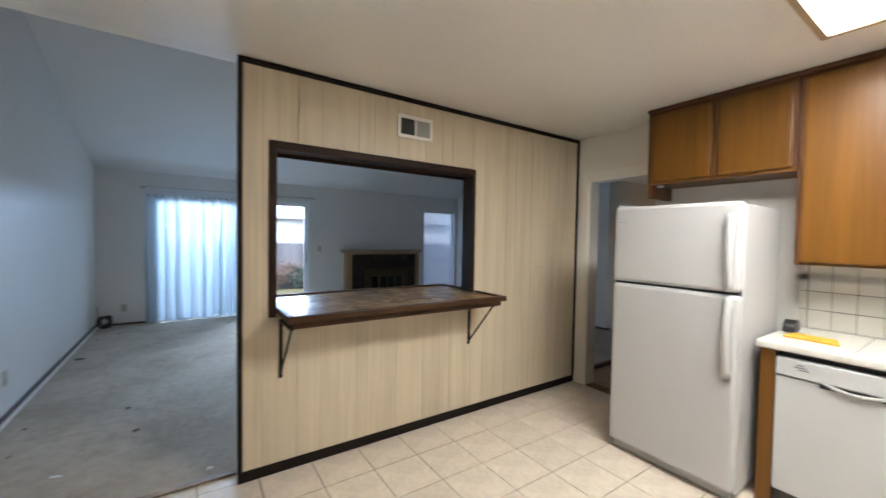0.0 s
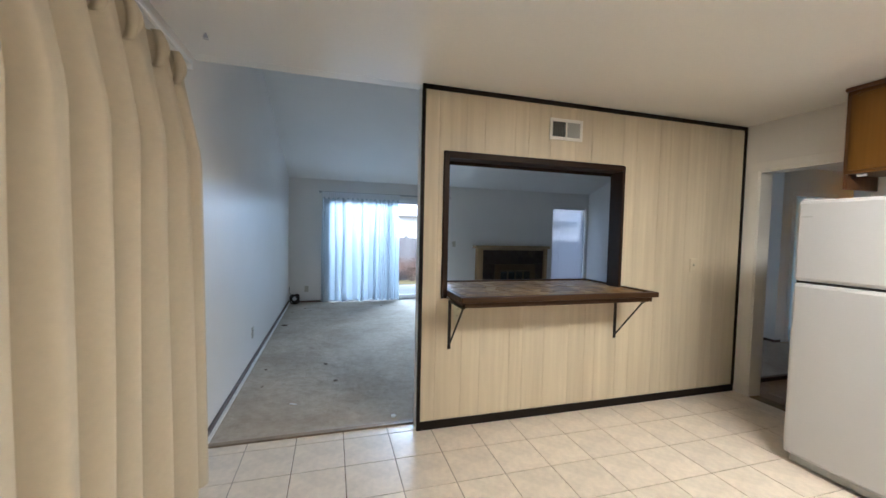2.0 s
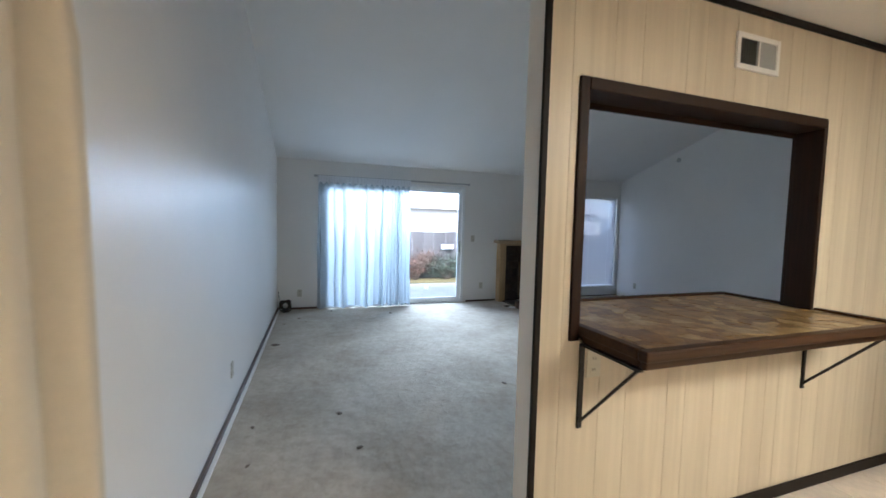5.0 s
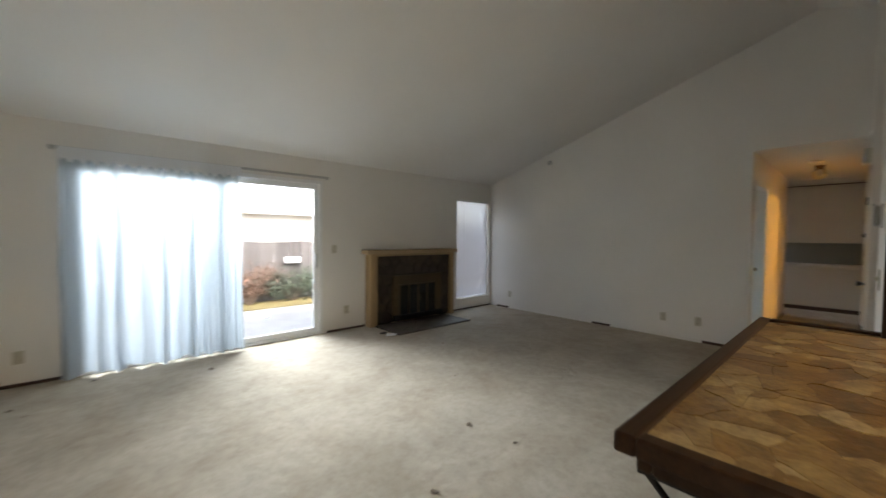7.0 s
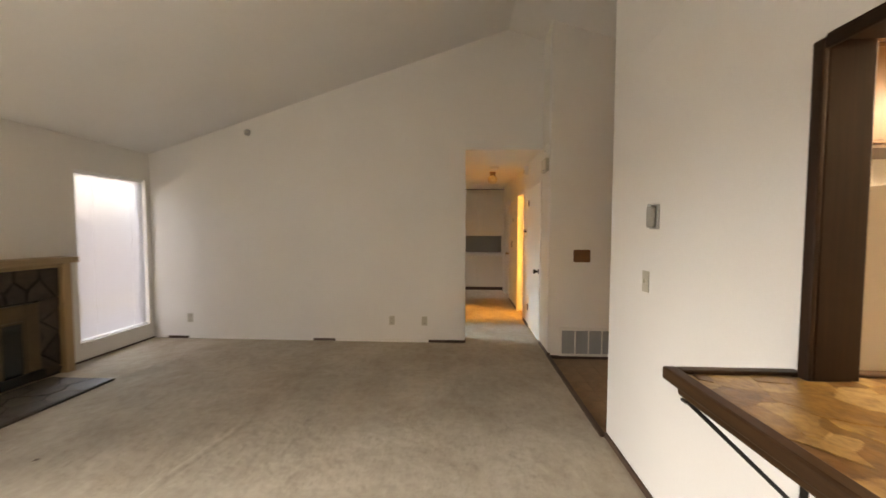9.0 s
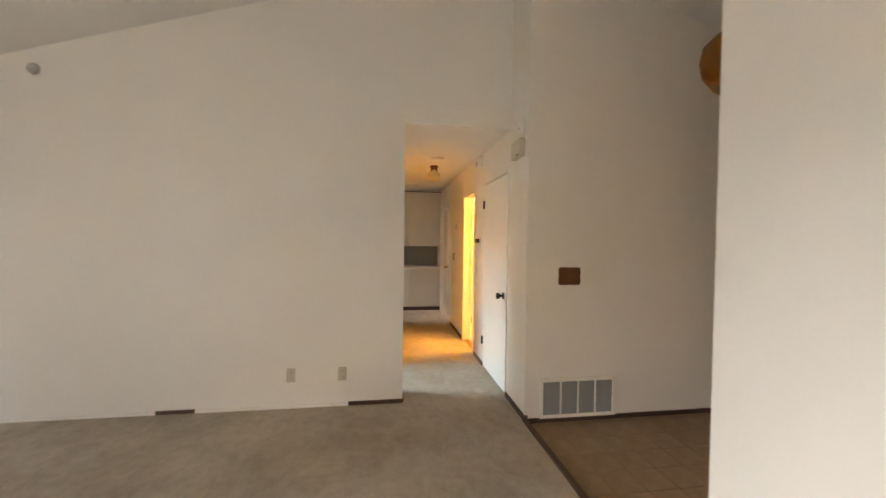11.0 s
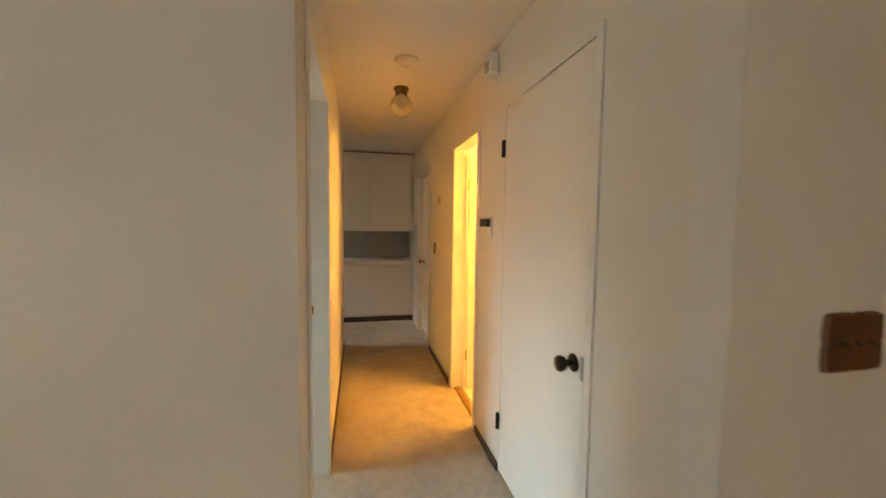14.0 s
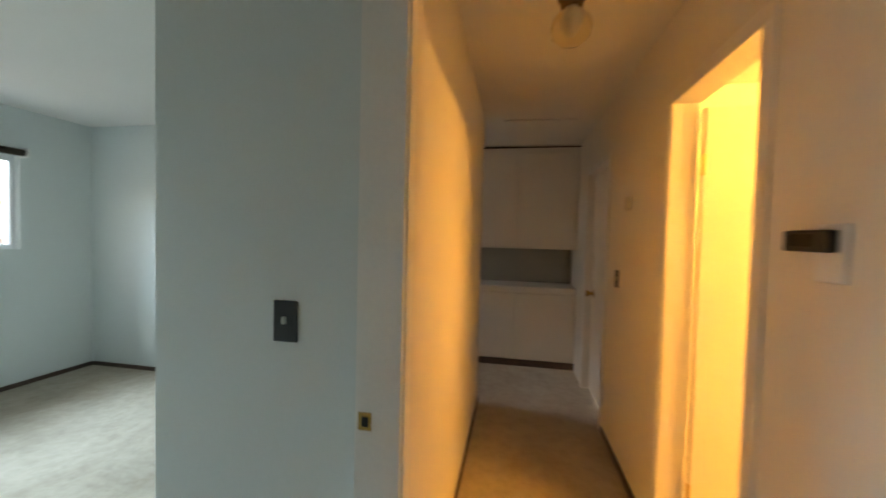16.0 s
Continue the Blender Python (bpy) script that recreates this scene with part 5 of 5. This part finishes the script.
for i in range(41):
    u = i / 40
    x, y = 2.5 + 1.0 * u, 5.16 + 0.05 * math.sin(4 * u + 1) + rng.uniform(-0.006, 0.006)
    h = 0.007 * math.sin(math.pi * u) ** 0.6 * rng.uniform(0.75, 1.1)
    rows.append([bm.verts.new((x, y + d, z)) for d, z in ((-0.06, -0.002), (-0.03, h * 0.45), (0, h), (0.012, h * 0.5), (0.022, -0.002))])
for p, q in zip(rows, rows[1:]):
    for k in range(4):
        bm.faces.new((p[k], q[k], q[k + 1], p[k + 1]))
solo("carpet_wrinkle", bm, CARPET, "low wrinkle pushed up across the worn carpet", "carpet", "", "structure", smooth=True)

se = thing("wall_sensor", "small white round sensor high on the wall", "sensor", (XR, 6.232, 2.665))
part("housing", lathe(bmesh.new(), ((0.042, 0), (0.042, 0.012), (0.03, 0.028), (0.012, 0.034), (0, 0.034)), (XR, 6.232, 2.665), "-x"), METAL, se, smooth=True)
part("lens", lathe(bmesh.new(), ((0.012, 0), (0.01, 0.006), (0, 0.008)), (XR - 0.034, 6.232, 2.665), "-x", 12), PLATE, se, smooth=True)

# ---------------------------------------------------------------- entry
gr = thing("return_grille", "white four-section return-air grille low on the wall", "vent", (XG, 2.06, 0.16))
for r in ((1.735, 1.765, 0.008, 0.33), (2.36, 2.39, 0.008, 0.33), (1.765, 2.36, 0.008, 0.036), (1.765, 2.36, 0.3, 0.33), (1.907, 1.921, 0.036, 0.3), (2.055, 2.069, 0.036, 0.3), (2.204, 2.218, 0.036, 0.3)):
    part("frame_bar", boxes((XG - 0.016, XG - 0.0005, *r), bev=0.002), TRIMW, gr)
# flat plate whose dark colour stands for the shade behind the slats
part("duct", boxes((XG - 0.003, XG - 0.001, 1.765, 2.36, 0.036, 0.3)), HOLESHADE, gr)
bm = bmesh.new()
vs = [bm.verts.new(c) for c in ((-0.012, -0.297, -0.0075), (-0.012, 0.297, -0.0075), (-0.003, 0.297, 0.004), (-0.003, -0.297, 0.004), (-0.011, -0.297, -0.009), (-0.011, 0.297, -0.009), (-0.002, 0.297, 0.0025), (-0.002, -0.297, 0.0025))]
for f in ((0, 1, 2, 3), (7, 6, 5, 4), (0, 4, 5, 1), (3, 2, 6, 7), (0, 3, 7, 4), (1, 5, 6, 2)):
    bm.faces.new([vs[i] for i in f])
slat = mesh_of("louvre", bm, VENTG)
for i in range(22):
    piece("louvre", slat, gr, (0, 0.0025, 0.046 + i * 0.0118 - 0.16))

sw = thing("triple_switch", "carved brown wooden switch plate with three toggles", "light switch", (XG, 2.152, 1.146), "light switches")
pts = []
for i in range(40):
    a = math.tau * i / 40
    c, s = math.cos(a), math.sin(a)
    k = 1 / max(abs(c), abs(s))
    rr = 1 - 0.05 * (math.cos(8 * a) > 0.4)
    pts.append((0.094 * c * k * rr, 0.072 * s * k * rr))
bm = bmesh.new()
lo = [bm.verts.new((XG - 0.001, 2.152 + u, 1.146 + w)) for u, w in pts]
hi = [bm.verts.new((XG - 0.012, 2.152 + u * 0.93, 1.146 + w * 0.93)) for u, w in pts]
bm.faces.new(hi)
for i in range(40):
    bm.faces.new((lo[i], lo[i - 1], hi[i - 1], hi[i]))
part("cover_plate", bm, COPPER, sw)
for u in (-0.046, 0, 0.046):
    part("toggle", boxes((XG - 0.024, XG - 0.011, 2.152 + u - 0.0045, 2.152 + u + 0.0045, 1.14, 1.153), bev=0.002), BRASS, sw)

pe = thing("pendant_lamp", "amber glass teardrop pendant lamp hanging over the entry", "pendant lamp", (4.66, 1.2, vault(1.2)))
part("globe", lathe(bmesh.new(), ((0.0, 0.0), (0.03, 0.012), (0.1, 0.07), (0.165, 0.17), (0.185, 0.28), (0.165, 0.38), (0.1, 0.45), (0.045, 0.475), (0.0, 0.477)), (4.66, 1.2, 2.46), "z", 32), AMBER, pe, "amber glass globe", smooth=True)
part("finial", lathe(bmesh.new(), ((0.0, -0.05), (0.011, -0.045), (0.014, -0.03), (0.008, -0.018), (0.018, -0.004), (0.022, 0.008), (0.0, 0.009)), (4.66, 1.2, 2.46), "z", 16), BRONZE, pe, smooth=True)
part("cap", lathe(bmesh.new(), ((0.05, 0.465), (0.055, 0.48), (0.03, 0.51), (0.008, 0.53), (0.0, 0.531)), (4.66, 1.2, 2.46), "z", 20), BRONZE, pe, smooth=True)
part("chain", rod(bmesh.new(), (4.66, 1.2, 2.98), (4.66, 1.2, vault(1.2) - 0.01), 0.006, 8), BRONZE, pe)
part("canopy", lathe(bmesh.new(), ((0.06, 0.012), (0.055, -0.01), (0.02, -0.03), (0.0, -0.031)), (4.66, 1.2, vault(1.2) - 0.012), "z", 20), BRONZE, pe, smooth=True)

# ---------------------------------------------------------------- hall
ch = thing("door_chime", "almond plastic door chime box on the wall", "door chime", (5.3, YH, 2.185))
part("case", boxes((5.185, 5.405, YH + 0.0005, YH + 0.05, 2.105, 2.255), bev=0.012), PLATEW, ch)
# dark raised bars painted as the shade in the chime's openings
part("slot", boxes((5.215, 5.24, YH + 0.045, YH + 0.0515, 2.118, 2.13), (5.25, 5.275, YH + 0.045, YH + 0.0515, 2.118, 2.13)), GASK, ch)
sm = thing("smoke_alarm", "round white smoke alarm on the wall", "smoke alarm", (5.25, YH, 2.355))
part("body", lathe(bmesh.new(), ((0.062, 0), (0.062, 0.014), (0.052, 0.03), (0.03, 0.036), (0, 0.036)), (5.25, YH + 0.0005, 2.355), "y"), TRIMW, sm, smooth=True)
part("button", lathe(bmesh.new(), ((0.01, 0), (0.008, 0.004), (0, 0.005)), (5.25, YH + 0.0365, 2.34), "y", 12), METAL, sm, smooth=True)
se = thing("corner_sensor", "white plastic sensor box below the hall ceiling", "sensor", (6.59, YH, 2.34))
part("case", boxes((6.545, 6.635, YH + 0.0005, YH + 0.06, 2.27, 2.395), bev=0.012), VINYL, se)
part("lens", boxes((6.56, 6.62, YH + 0.056, YH + 0.066, 2.285, 2.34), bev=0.008), METAL, se)
ht = thing("hall_thermostat", "black digital thermostat on a white backplate", "thermostat", (6.66, YH, 1.4))
part("backplate", boxes((6.597, 6.675, YH + 0.0005, YH + 0.012, 1.335, 1.462), bev=0.003), VINYL, ht)
part("body", boxes((6.61, 6.742, YH + 0.012, YH + 0.036, 1.4, 1.449), bev=0.005), BLACKP, ht)
part("display", boxes((6.65, 6.71, YH + 0.036, YH + 0.0365, 1.412, 1.44)), SMOKEG, ht)
solo("faded_wall_box", boxes((8.09, 8.16, YH + 0.0005, YH + 0.02, 1.6, 1.68), bev=0.006), PLATEW, "small cream box on the hall wall", "box")

cg = thing("hall_ceiling_lamp", "clear glass globe ceiling lamp with a bronze base, unlit", "ceiling lamp", (7.36, 2.98, ZH))
part("base", lathe(bmesh.new(), ((0.055, 0.0), (0.058, -0.012), (0.045, -0.03), (0.045, -0.055), (0.0, -0.056)), (7.36, 2.98, ZH), "z"), mat("brown_lamp_base", (0.2, 0.11, 0.045), 0.4, 0.2, 20, 80, 0.05, metal=0.4), cg, smooth=True)
part("globe", lathe(bmesh.new(), ((0.036, 0.0), (0.05, -0.016), (0.076, -0.045), (0.084, -0.078), (0.075, -0.115), (0.045, -0.142), (0.0, -0.15)), (7.36, 2.98, ZH - 0.05), "z"), GLOBE, cg, "clear glass globe with a pale yellow tint", smooth=True)
part("bulb", lathe(bmesh.new(), ((0.013, 0.0), (0.014, -0.02), (0.028, -0.045), (0.03, -0.062), (0.018, -0.085), (0.0, -0.09)), (7.36, 2.98, ZH - 0.056), "z", 16), PAPER, cg, smooth=True)
de = thing("ceiling_detector", "flat white round detector on the hall ceiling", "smoke alarm", (6.87, 3.0, ZH))
part("body", lathe(bmesh.new(), ((0.07, 0.0), (0.07, -0.012), (0.055, -0.028), (0.0, -0.03)), (6.87, 3.0, ZH), "z"), TRIMW, de, smooth=True)
part("base_ring", lathe(bmesh.new(), ((0.078, 0.0), (0.078, -0.006), (0.07, -0.007), (0.0, -0.007)), (6.87, 3.0, ZH), "z"), PLATEW, de, smooth=True)
sk = thing("strike_plate", "brass strike plate on the bedroom door jamb", "strike plate", (BD1 - 0.016, 3.545, 0.935))
part("plate", boxes((BD1 - 0.019, BD1 - 0.0155, 3.53, 3.565, 0.917, 0.963), bev=0.001), GOLD, sk)
# thin dark plate drawn for the shade inside the hole
part("latch_hole", boxes((BD1 - 0.0195, BD1 - 0.0185, 3.537, 3.555, 0.927, 0.953)), HOLESHADE, sk)

# linen cabinets at the end of the hall
HX = 9.92


def linen(name, label, z0, z1, dz0, dz1):
    ob = thing(name, label, "cabinet", (HX, 3.1, z0), "linen cabinets")
    part("body", boxes((HX + 0.02, 10.42, YH, 3.8, z0, z1)), DOORW, ob)
    part("face_frame", boxes((HX, HX + 0.02, YH, 3.8, z0, dz0), (HX, HX + 0.02, YH, 3.8, dz1, z1), (HX, HX + 0.02, YH, 2.56, dz0, dz1), (HX, HX + 0.02, 3.13, 3.17, dz0, dz1), (HX, HX + 0.02, 3.74, 3.8, dz0, dz1)), DOORW, ob)
    for a, b in ((2.55, 3.138), (3.162, 3.75)):
        part("door", boxes((HX - 0.016, HX - 0.001, a, b, dz0 - 0.008, dz1 + 0.008), bev=0.004), DOORW, ob)
    return ob


linen("upper_linen_cabinet", "cream two-door linen cabinet reaching the ceiling", 1.302, 2.42, 1.33, 2.33)
low = linen("lower_linen_cabinet", "cream two-door linen base cabinet with brown toe board", 0.074, 0.829, 0.1, 0.8)
# brown strip drawn for the dark shaded gap below the ceiling
solo("linen_top_strip", boxes((HX - 0.012, HX - 0.001, YH, 3.8, 2.396, 2.41), bev=0.002), BROWNB, "thin dark strip painting the shaded gap above the linen cabinet", "trim", "", "structure")
part("toe_board", boxes((HX + 0.03, 10.42, YH, 3.8, 0.0, 0.073)), BROWNB, low)
part("toe_strip", boxes((HX - 0.006, HX + 0.03, YH, 3.8, 0.0, 0.073)), BROWNB, low)
# added panel; its grey puts the recess's shade into the colour
solo("niche_shade_panel", boxes((10.38, 10.419, YH, 3.8, 0.888, 1.301)), mat("niche_shade_grey", (0.36, 0.35, 0.3), 0.6, 0.06, 2, 60, 0.1), "added grey panel carrying the shade in the linen niche", "panel")
solo("linen_counter", boxes((HX - 0.025, 10.42, YH, 3.8, 0.83, 0.887), bev=0.006), TRIMW, "cream ledge between the linen cabinets", "counter")
solo("attic_hatch", boxes((9.0, 9.75, 2.7, 3.3, ZH - 0.012, ZH - 0.0005), bev=0.003), CEIL, "flat white attic hatch in the hall ceiling", "hatch")

# ---------------------------------------------------------------- bathroom lamp, bedroom window
vl = thing("vanity_light", "warm vanity bulb strip above the bathroom sink wall, lit", "wall lamp", (7.05, 0.92, 2.06))
part("backplate", boxes((6.4, 7.65, 0.9, 0.93, 1.99, 2.13), bev=0.006), GOLD, vl)
for x in (6.5, 6.85, 7.2, 7.55):
    b = part("socket", lathe(bmesh.new(), ((0.03, 0), (0.028, 0.03), (0, 0.031)), (x, 0.93, 2.06), "y", 16), GOLD, vl)
    part("bulb", lathe(bmesh.new(), ((0.016, 0), (0.04, 0.03), (0.05, 0.06), (0.035, 0.095), (0, 0.106)), (x, 0.96, 2.06), "y", 20), BULB, b, smooth=True)

wi = thing("window_2", "white bedroom slider window with a dark roller shade", "window", (7.5, 7.44, QZ0))
wi["kind"] = "structure"
for r in ((QX0, QX0 + 0.045, QZ0, QZ1), (QX1 - 0.045, QX1, QZ0, QZ1), (QX0 + 0.045, QX1 - 0.045, QZ1 - 0.045, QZ1), (QX0 + 0.045, QX1 - 0.045, QZ0, QZ0 + 0.04), (7.12, 7.18, QZ0 + 0.04, QZ1 - 0.045)):
    part("window_frame", boxes((r[0], r[1], 7.48, 7.54, r[2], r[3]), bev=0.003), VINYL, wi)
for a, b in ((QX0 + 0.045, 7.12), (7.18, QX1 - 0.045)):
    g = part("pane", boxes((a, b, 7.505, 7.511, QZ0 + 0.04, QZ1 - 0.045)), PANE, wi)
    g.visible_shadow = False
rs = thing("roller_shade", "rolled-up dark shade at the window head", "roller shade", (7.5, 7.42, 2.03))
part("roll", rod(bmesh.new(), (QX0 - 0.02, 7.4, 2.05), (QX1 + 0.02, 7.4, 2.05), 0.03, 16), BRONZE, rs)
for x in (QX0 - 0.03, QX1 + 0.015):
    part("bracket", boxes((x, x + 0.015, 7.36, 7.4395, 2.01, 2.09), bev=0.003), TRIMW, rs)

# ---------------------------------------------------------------- outdoors
structure("lawn_strip", boxes((-20, 30, 10.4, 24, -0.1, -0.085)), GRASS, "strip of dry yellow lawn beyond the patio", "lawn")
fe = thing("fence", "weathered dark board fence at the end of the yard", "fence", (3, 11.3, -0.1))
bm = boxes((-0.075, 0.075, -0.01, 0.01, 0, 1.32), bev=0.003)
board = mesh_of("board", bm, FENCE)
rng = random.Random(3)
for i in range(110):
    ob = piece("board", board, fe, (-8.4 + i * 0.155 + rng.uniform(-0.003, 0.003), rng.uniform(-0.006, 0.006), 0.0))
    ob.scale = (1, 1, rng.uniform(0.985, 1.015))
for z in (0.15, 1.0):
    part("rail", boxes((-5.6, 11.8, 11.315, 11.355, z, z + 0.09)), FENCE, fe)
for i in range(8):
    part("post", boxes((-5.4 + i * 2.4, -5.3 + i * 2.4, 11.315, 11.415, -0.1, 1.3)), FENCE, fe)


def shrub(x, y, w, h, mt, seed, n):
    """A loose bush: forked twigs with many small leaves in uneven clumps."""
    r = random.Random(seed)
    ob = thing("shrub", "loose bush against the fence" if mt is LEAF else "rust-coloured bush against the fence", "bush", (x, y, -0.09), "bushes along the fence")
    tw, lf = bmesh.new(), bmesh.new()
    tips = []
    for _ in range(16):
        a, s = r.uniform(0, math.tau), r.uniform(0.3, 1)
        mid = (x + 0.25 * w * s * math.cos(a), y + 0.08 * w * s * math.sin(a), -0.09 + h * 0.45)
        tip = (x + 0.55 * w * s * math.cos(a), y + 0.15 * w * s * math.sin(a), -0.09 + h * r.uniform(0.55, 1.0))
        rod(tw, (x + 0.04 * math.cos(a), y + 0.04 * math.sin(a), -0.09), mid, 0.012, 5, 0.008)
        rod(tw, mid, tip, 0.008, 5, 0.003)
        tips += [mid, tip, tip]
    for _ in range(n):
        c = Vector(r.choice(tips)) + Vector((r.gauss(0, 0.12), r.gauss(0, 0.06), r.gauss(0, 0.11)))
        m = Matrix.Translation(c) @ Euler((r.uniform(0, 6), r.uniform(0, 6), r.uniform(0, 6))).to_matrix().to_4x4()
        s = r.uniform(0.025, 0.05)
        lf.faces.new([lf.verts.new(m @ Vector(p)) for p in ((-s, 0, 0), (0, -s * 0.45, 0.006), (s, 0, 0), (0, s * 0.45, 0.006))])
    part("twigs", tw, TWIG, ob)
    tagged(part("leaves", lf, mt, ob), kind="stuff")


for i, (x, w, h, k) in enumerate(((0.2, 1.3, 0.8, 0), (1.1, 1.4, 0.9, 1), (2.0, 1.5, 0.95, 1), (2.9, 1.2, 0.7, 0), (3.7, 1.4, 0.75, 0), (4.6, 1.3, 0.85, 1), (5.6, 1.3, 0.8, 0), (-0.8, 1.3, 0.8, 1))):
    shrub(x, 11.0, w, h * 0.75, LEAFR if k else LEAF, 40 + i, 900)
bx = thing("utility_box", "white meter box fixed to the fence", "box", (2.97, 11.28, 0.73))
part("case", boxes((2.79, 3.15, 11.2, 11.285, 0.73, 0.87), bev=0.008), SIDING, bx)
part("cover", boxes((2.8, 3.14, 11.19, 11.2, 0.74, 0.86), bev=0.004), SIDING, bx)
solo("patio_pot", lathe(bmesh.new(), ((0, 0), (0.05, 0), (0.06, 0.03), (0.045, 0.07), (0.0, 0.075)), (1.9, 9.6, -0.0995), "z", 14), PAPER, "small white pot standing on the patio", "pot", smooth=True)

nb = thing("neighbour_house", "pale neighbouring house with lap siding and grey roof", "house", (4, 20, -0.1))
nb_wall = part("wall", boxes((-6, 16, 20.05, 26, -0.1, 2.3)), SIDING, nb)
clap = mesh_of("clapboard", boxes((-11, 11, -0.025, 0.0, 0.0, 0.15)), SIDING)
for i in range(15):
    ob = piece("clapboard", clap, nb_wall, (5, 20.05, -0.05 + i * 0.155), 0)
    ob.rotation_euler = (radians(-4), 0, 0)
bm = bmesh.new()
vs = [bm.verts.new(c) for c in ((-6.6, 19.5, 2.25), (16.6, 19.5, 2.25), (16.6, 23, 3.3), (-6.6, 23, 3.3), (-6.6, 26.5, 2.25), (16.6, 26.5, 2.25))]
bm.faces.new(vs[:4]), bm.faces.new((vs[3], vs[2], vs[5], vs[4]))
part("roof", bm, ROOFM, nb)

# ---------------------------------------------------------------- floor tiles
for nm, mt, parent, sz, xs, ys in (
    ("tile", FTILE, kfloor, 0.305, [0.05 - 0.305 * 4 + 0.305 * i for i in range(15)], [2.07 + 0.305 - 0.305 * i for i in range(16)]),
    ("tile", TERRA, efloor, 0.203, [XE + 0.005 + 0.203 * i for i in range(9)], [2.285 - 0.203 * i for i in range(12)]),
):
    xlo, xhi, ylo, yhi = (XL, XK, YB, 2.472) if mt is FTILE else (XE, XG, YS, 2.487)
    full, top = None, (0.0 if mt is FTILE else -0.025)
    for x in xs:
        for y in ys:
            a, b, c, d = max(x, xlo) + 0.0025, min(x + sz, xhi) - 0.0025, max(y, ylo) + 0.0025, min(y + sz, yhi) - 0.0025
            if b - a < 0.01 or d - c < 0.01:
                continue
            if b - a > sz - 0.006 and d - c > sz - 0.006:
                h = sz / 2 - 0.0025
                full = full or mesh_of("floor_tile", boxes((-h, h, -h, h, -0.006, 0.0), bev=0.0012), mt)
                piece(nm, full, parent, (x + sz / 2, y + sz / 2, top))
            else:
                h, g = (b - a) / 2, (d - c) / 2
                piece(nm, mesh_of("cut_tile", boxes((-h, h, -g, g, -0.006, 0.0)), mt), parent, ((a + b) / 2, (c + d) / 2, top))
    full = None
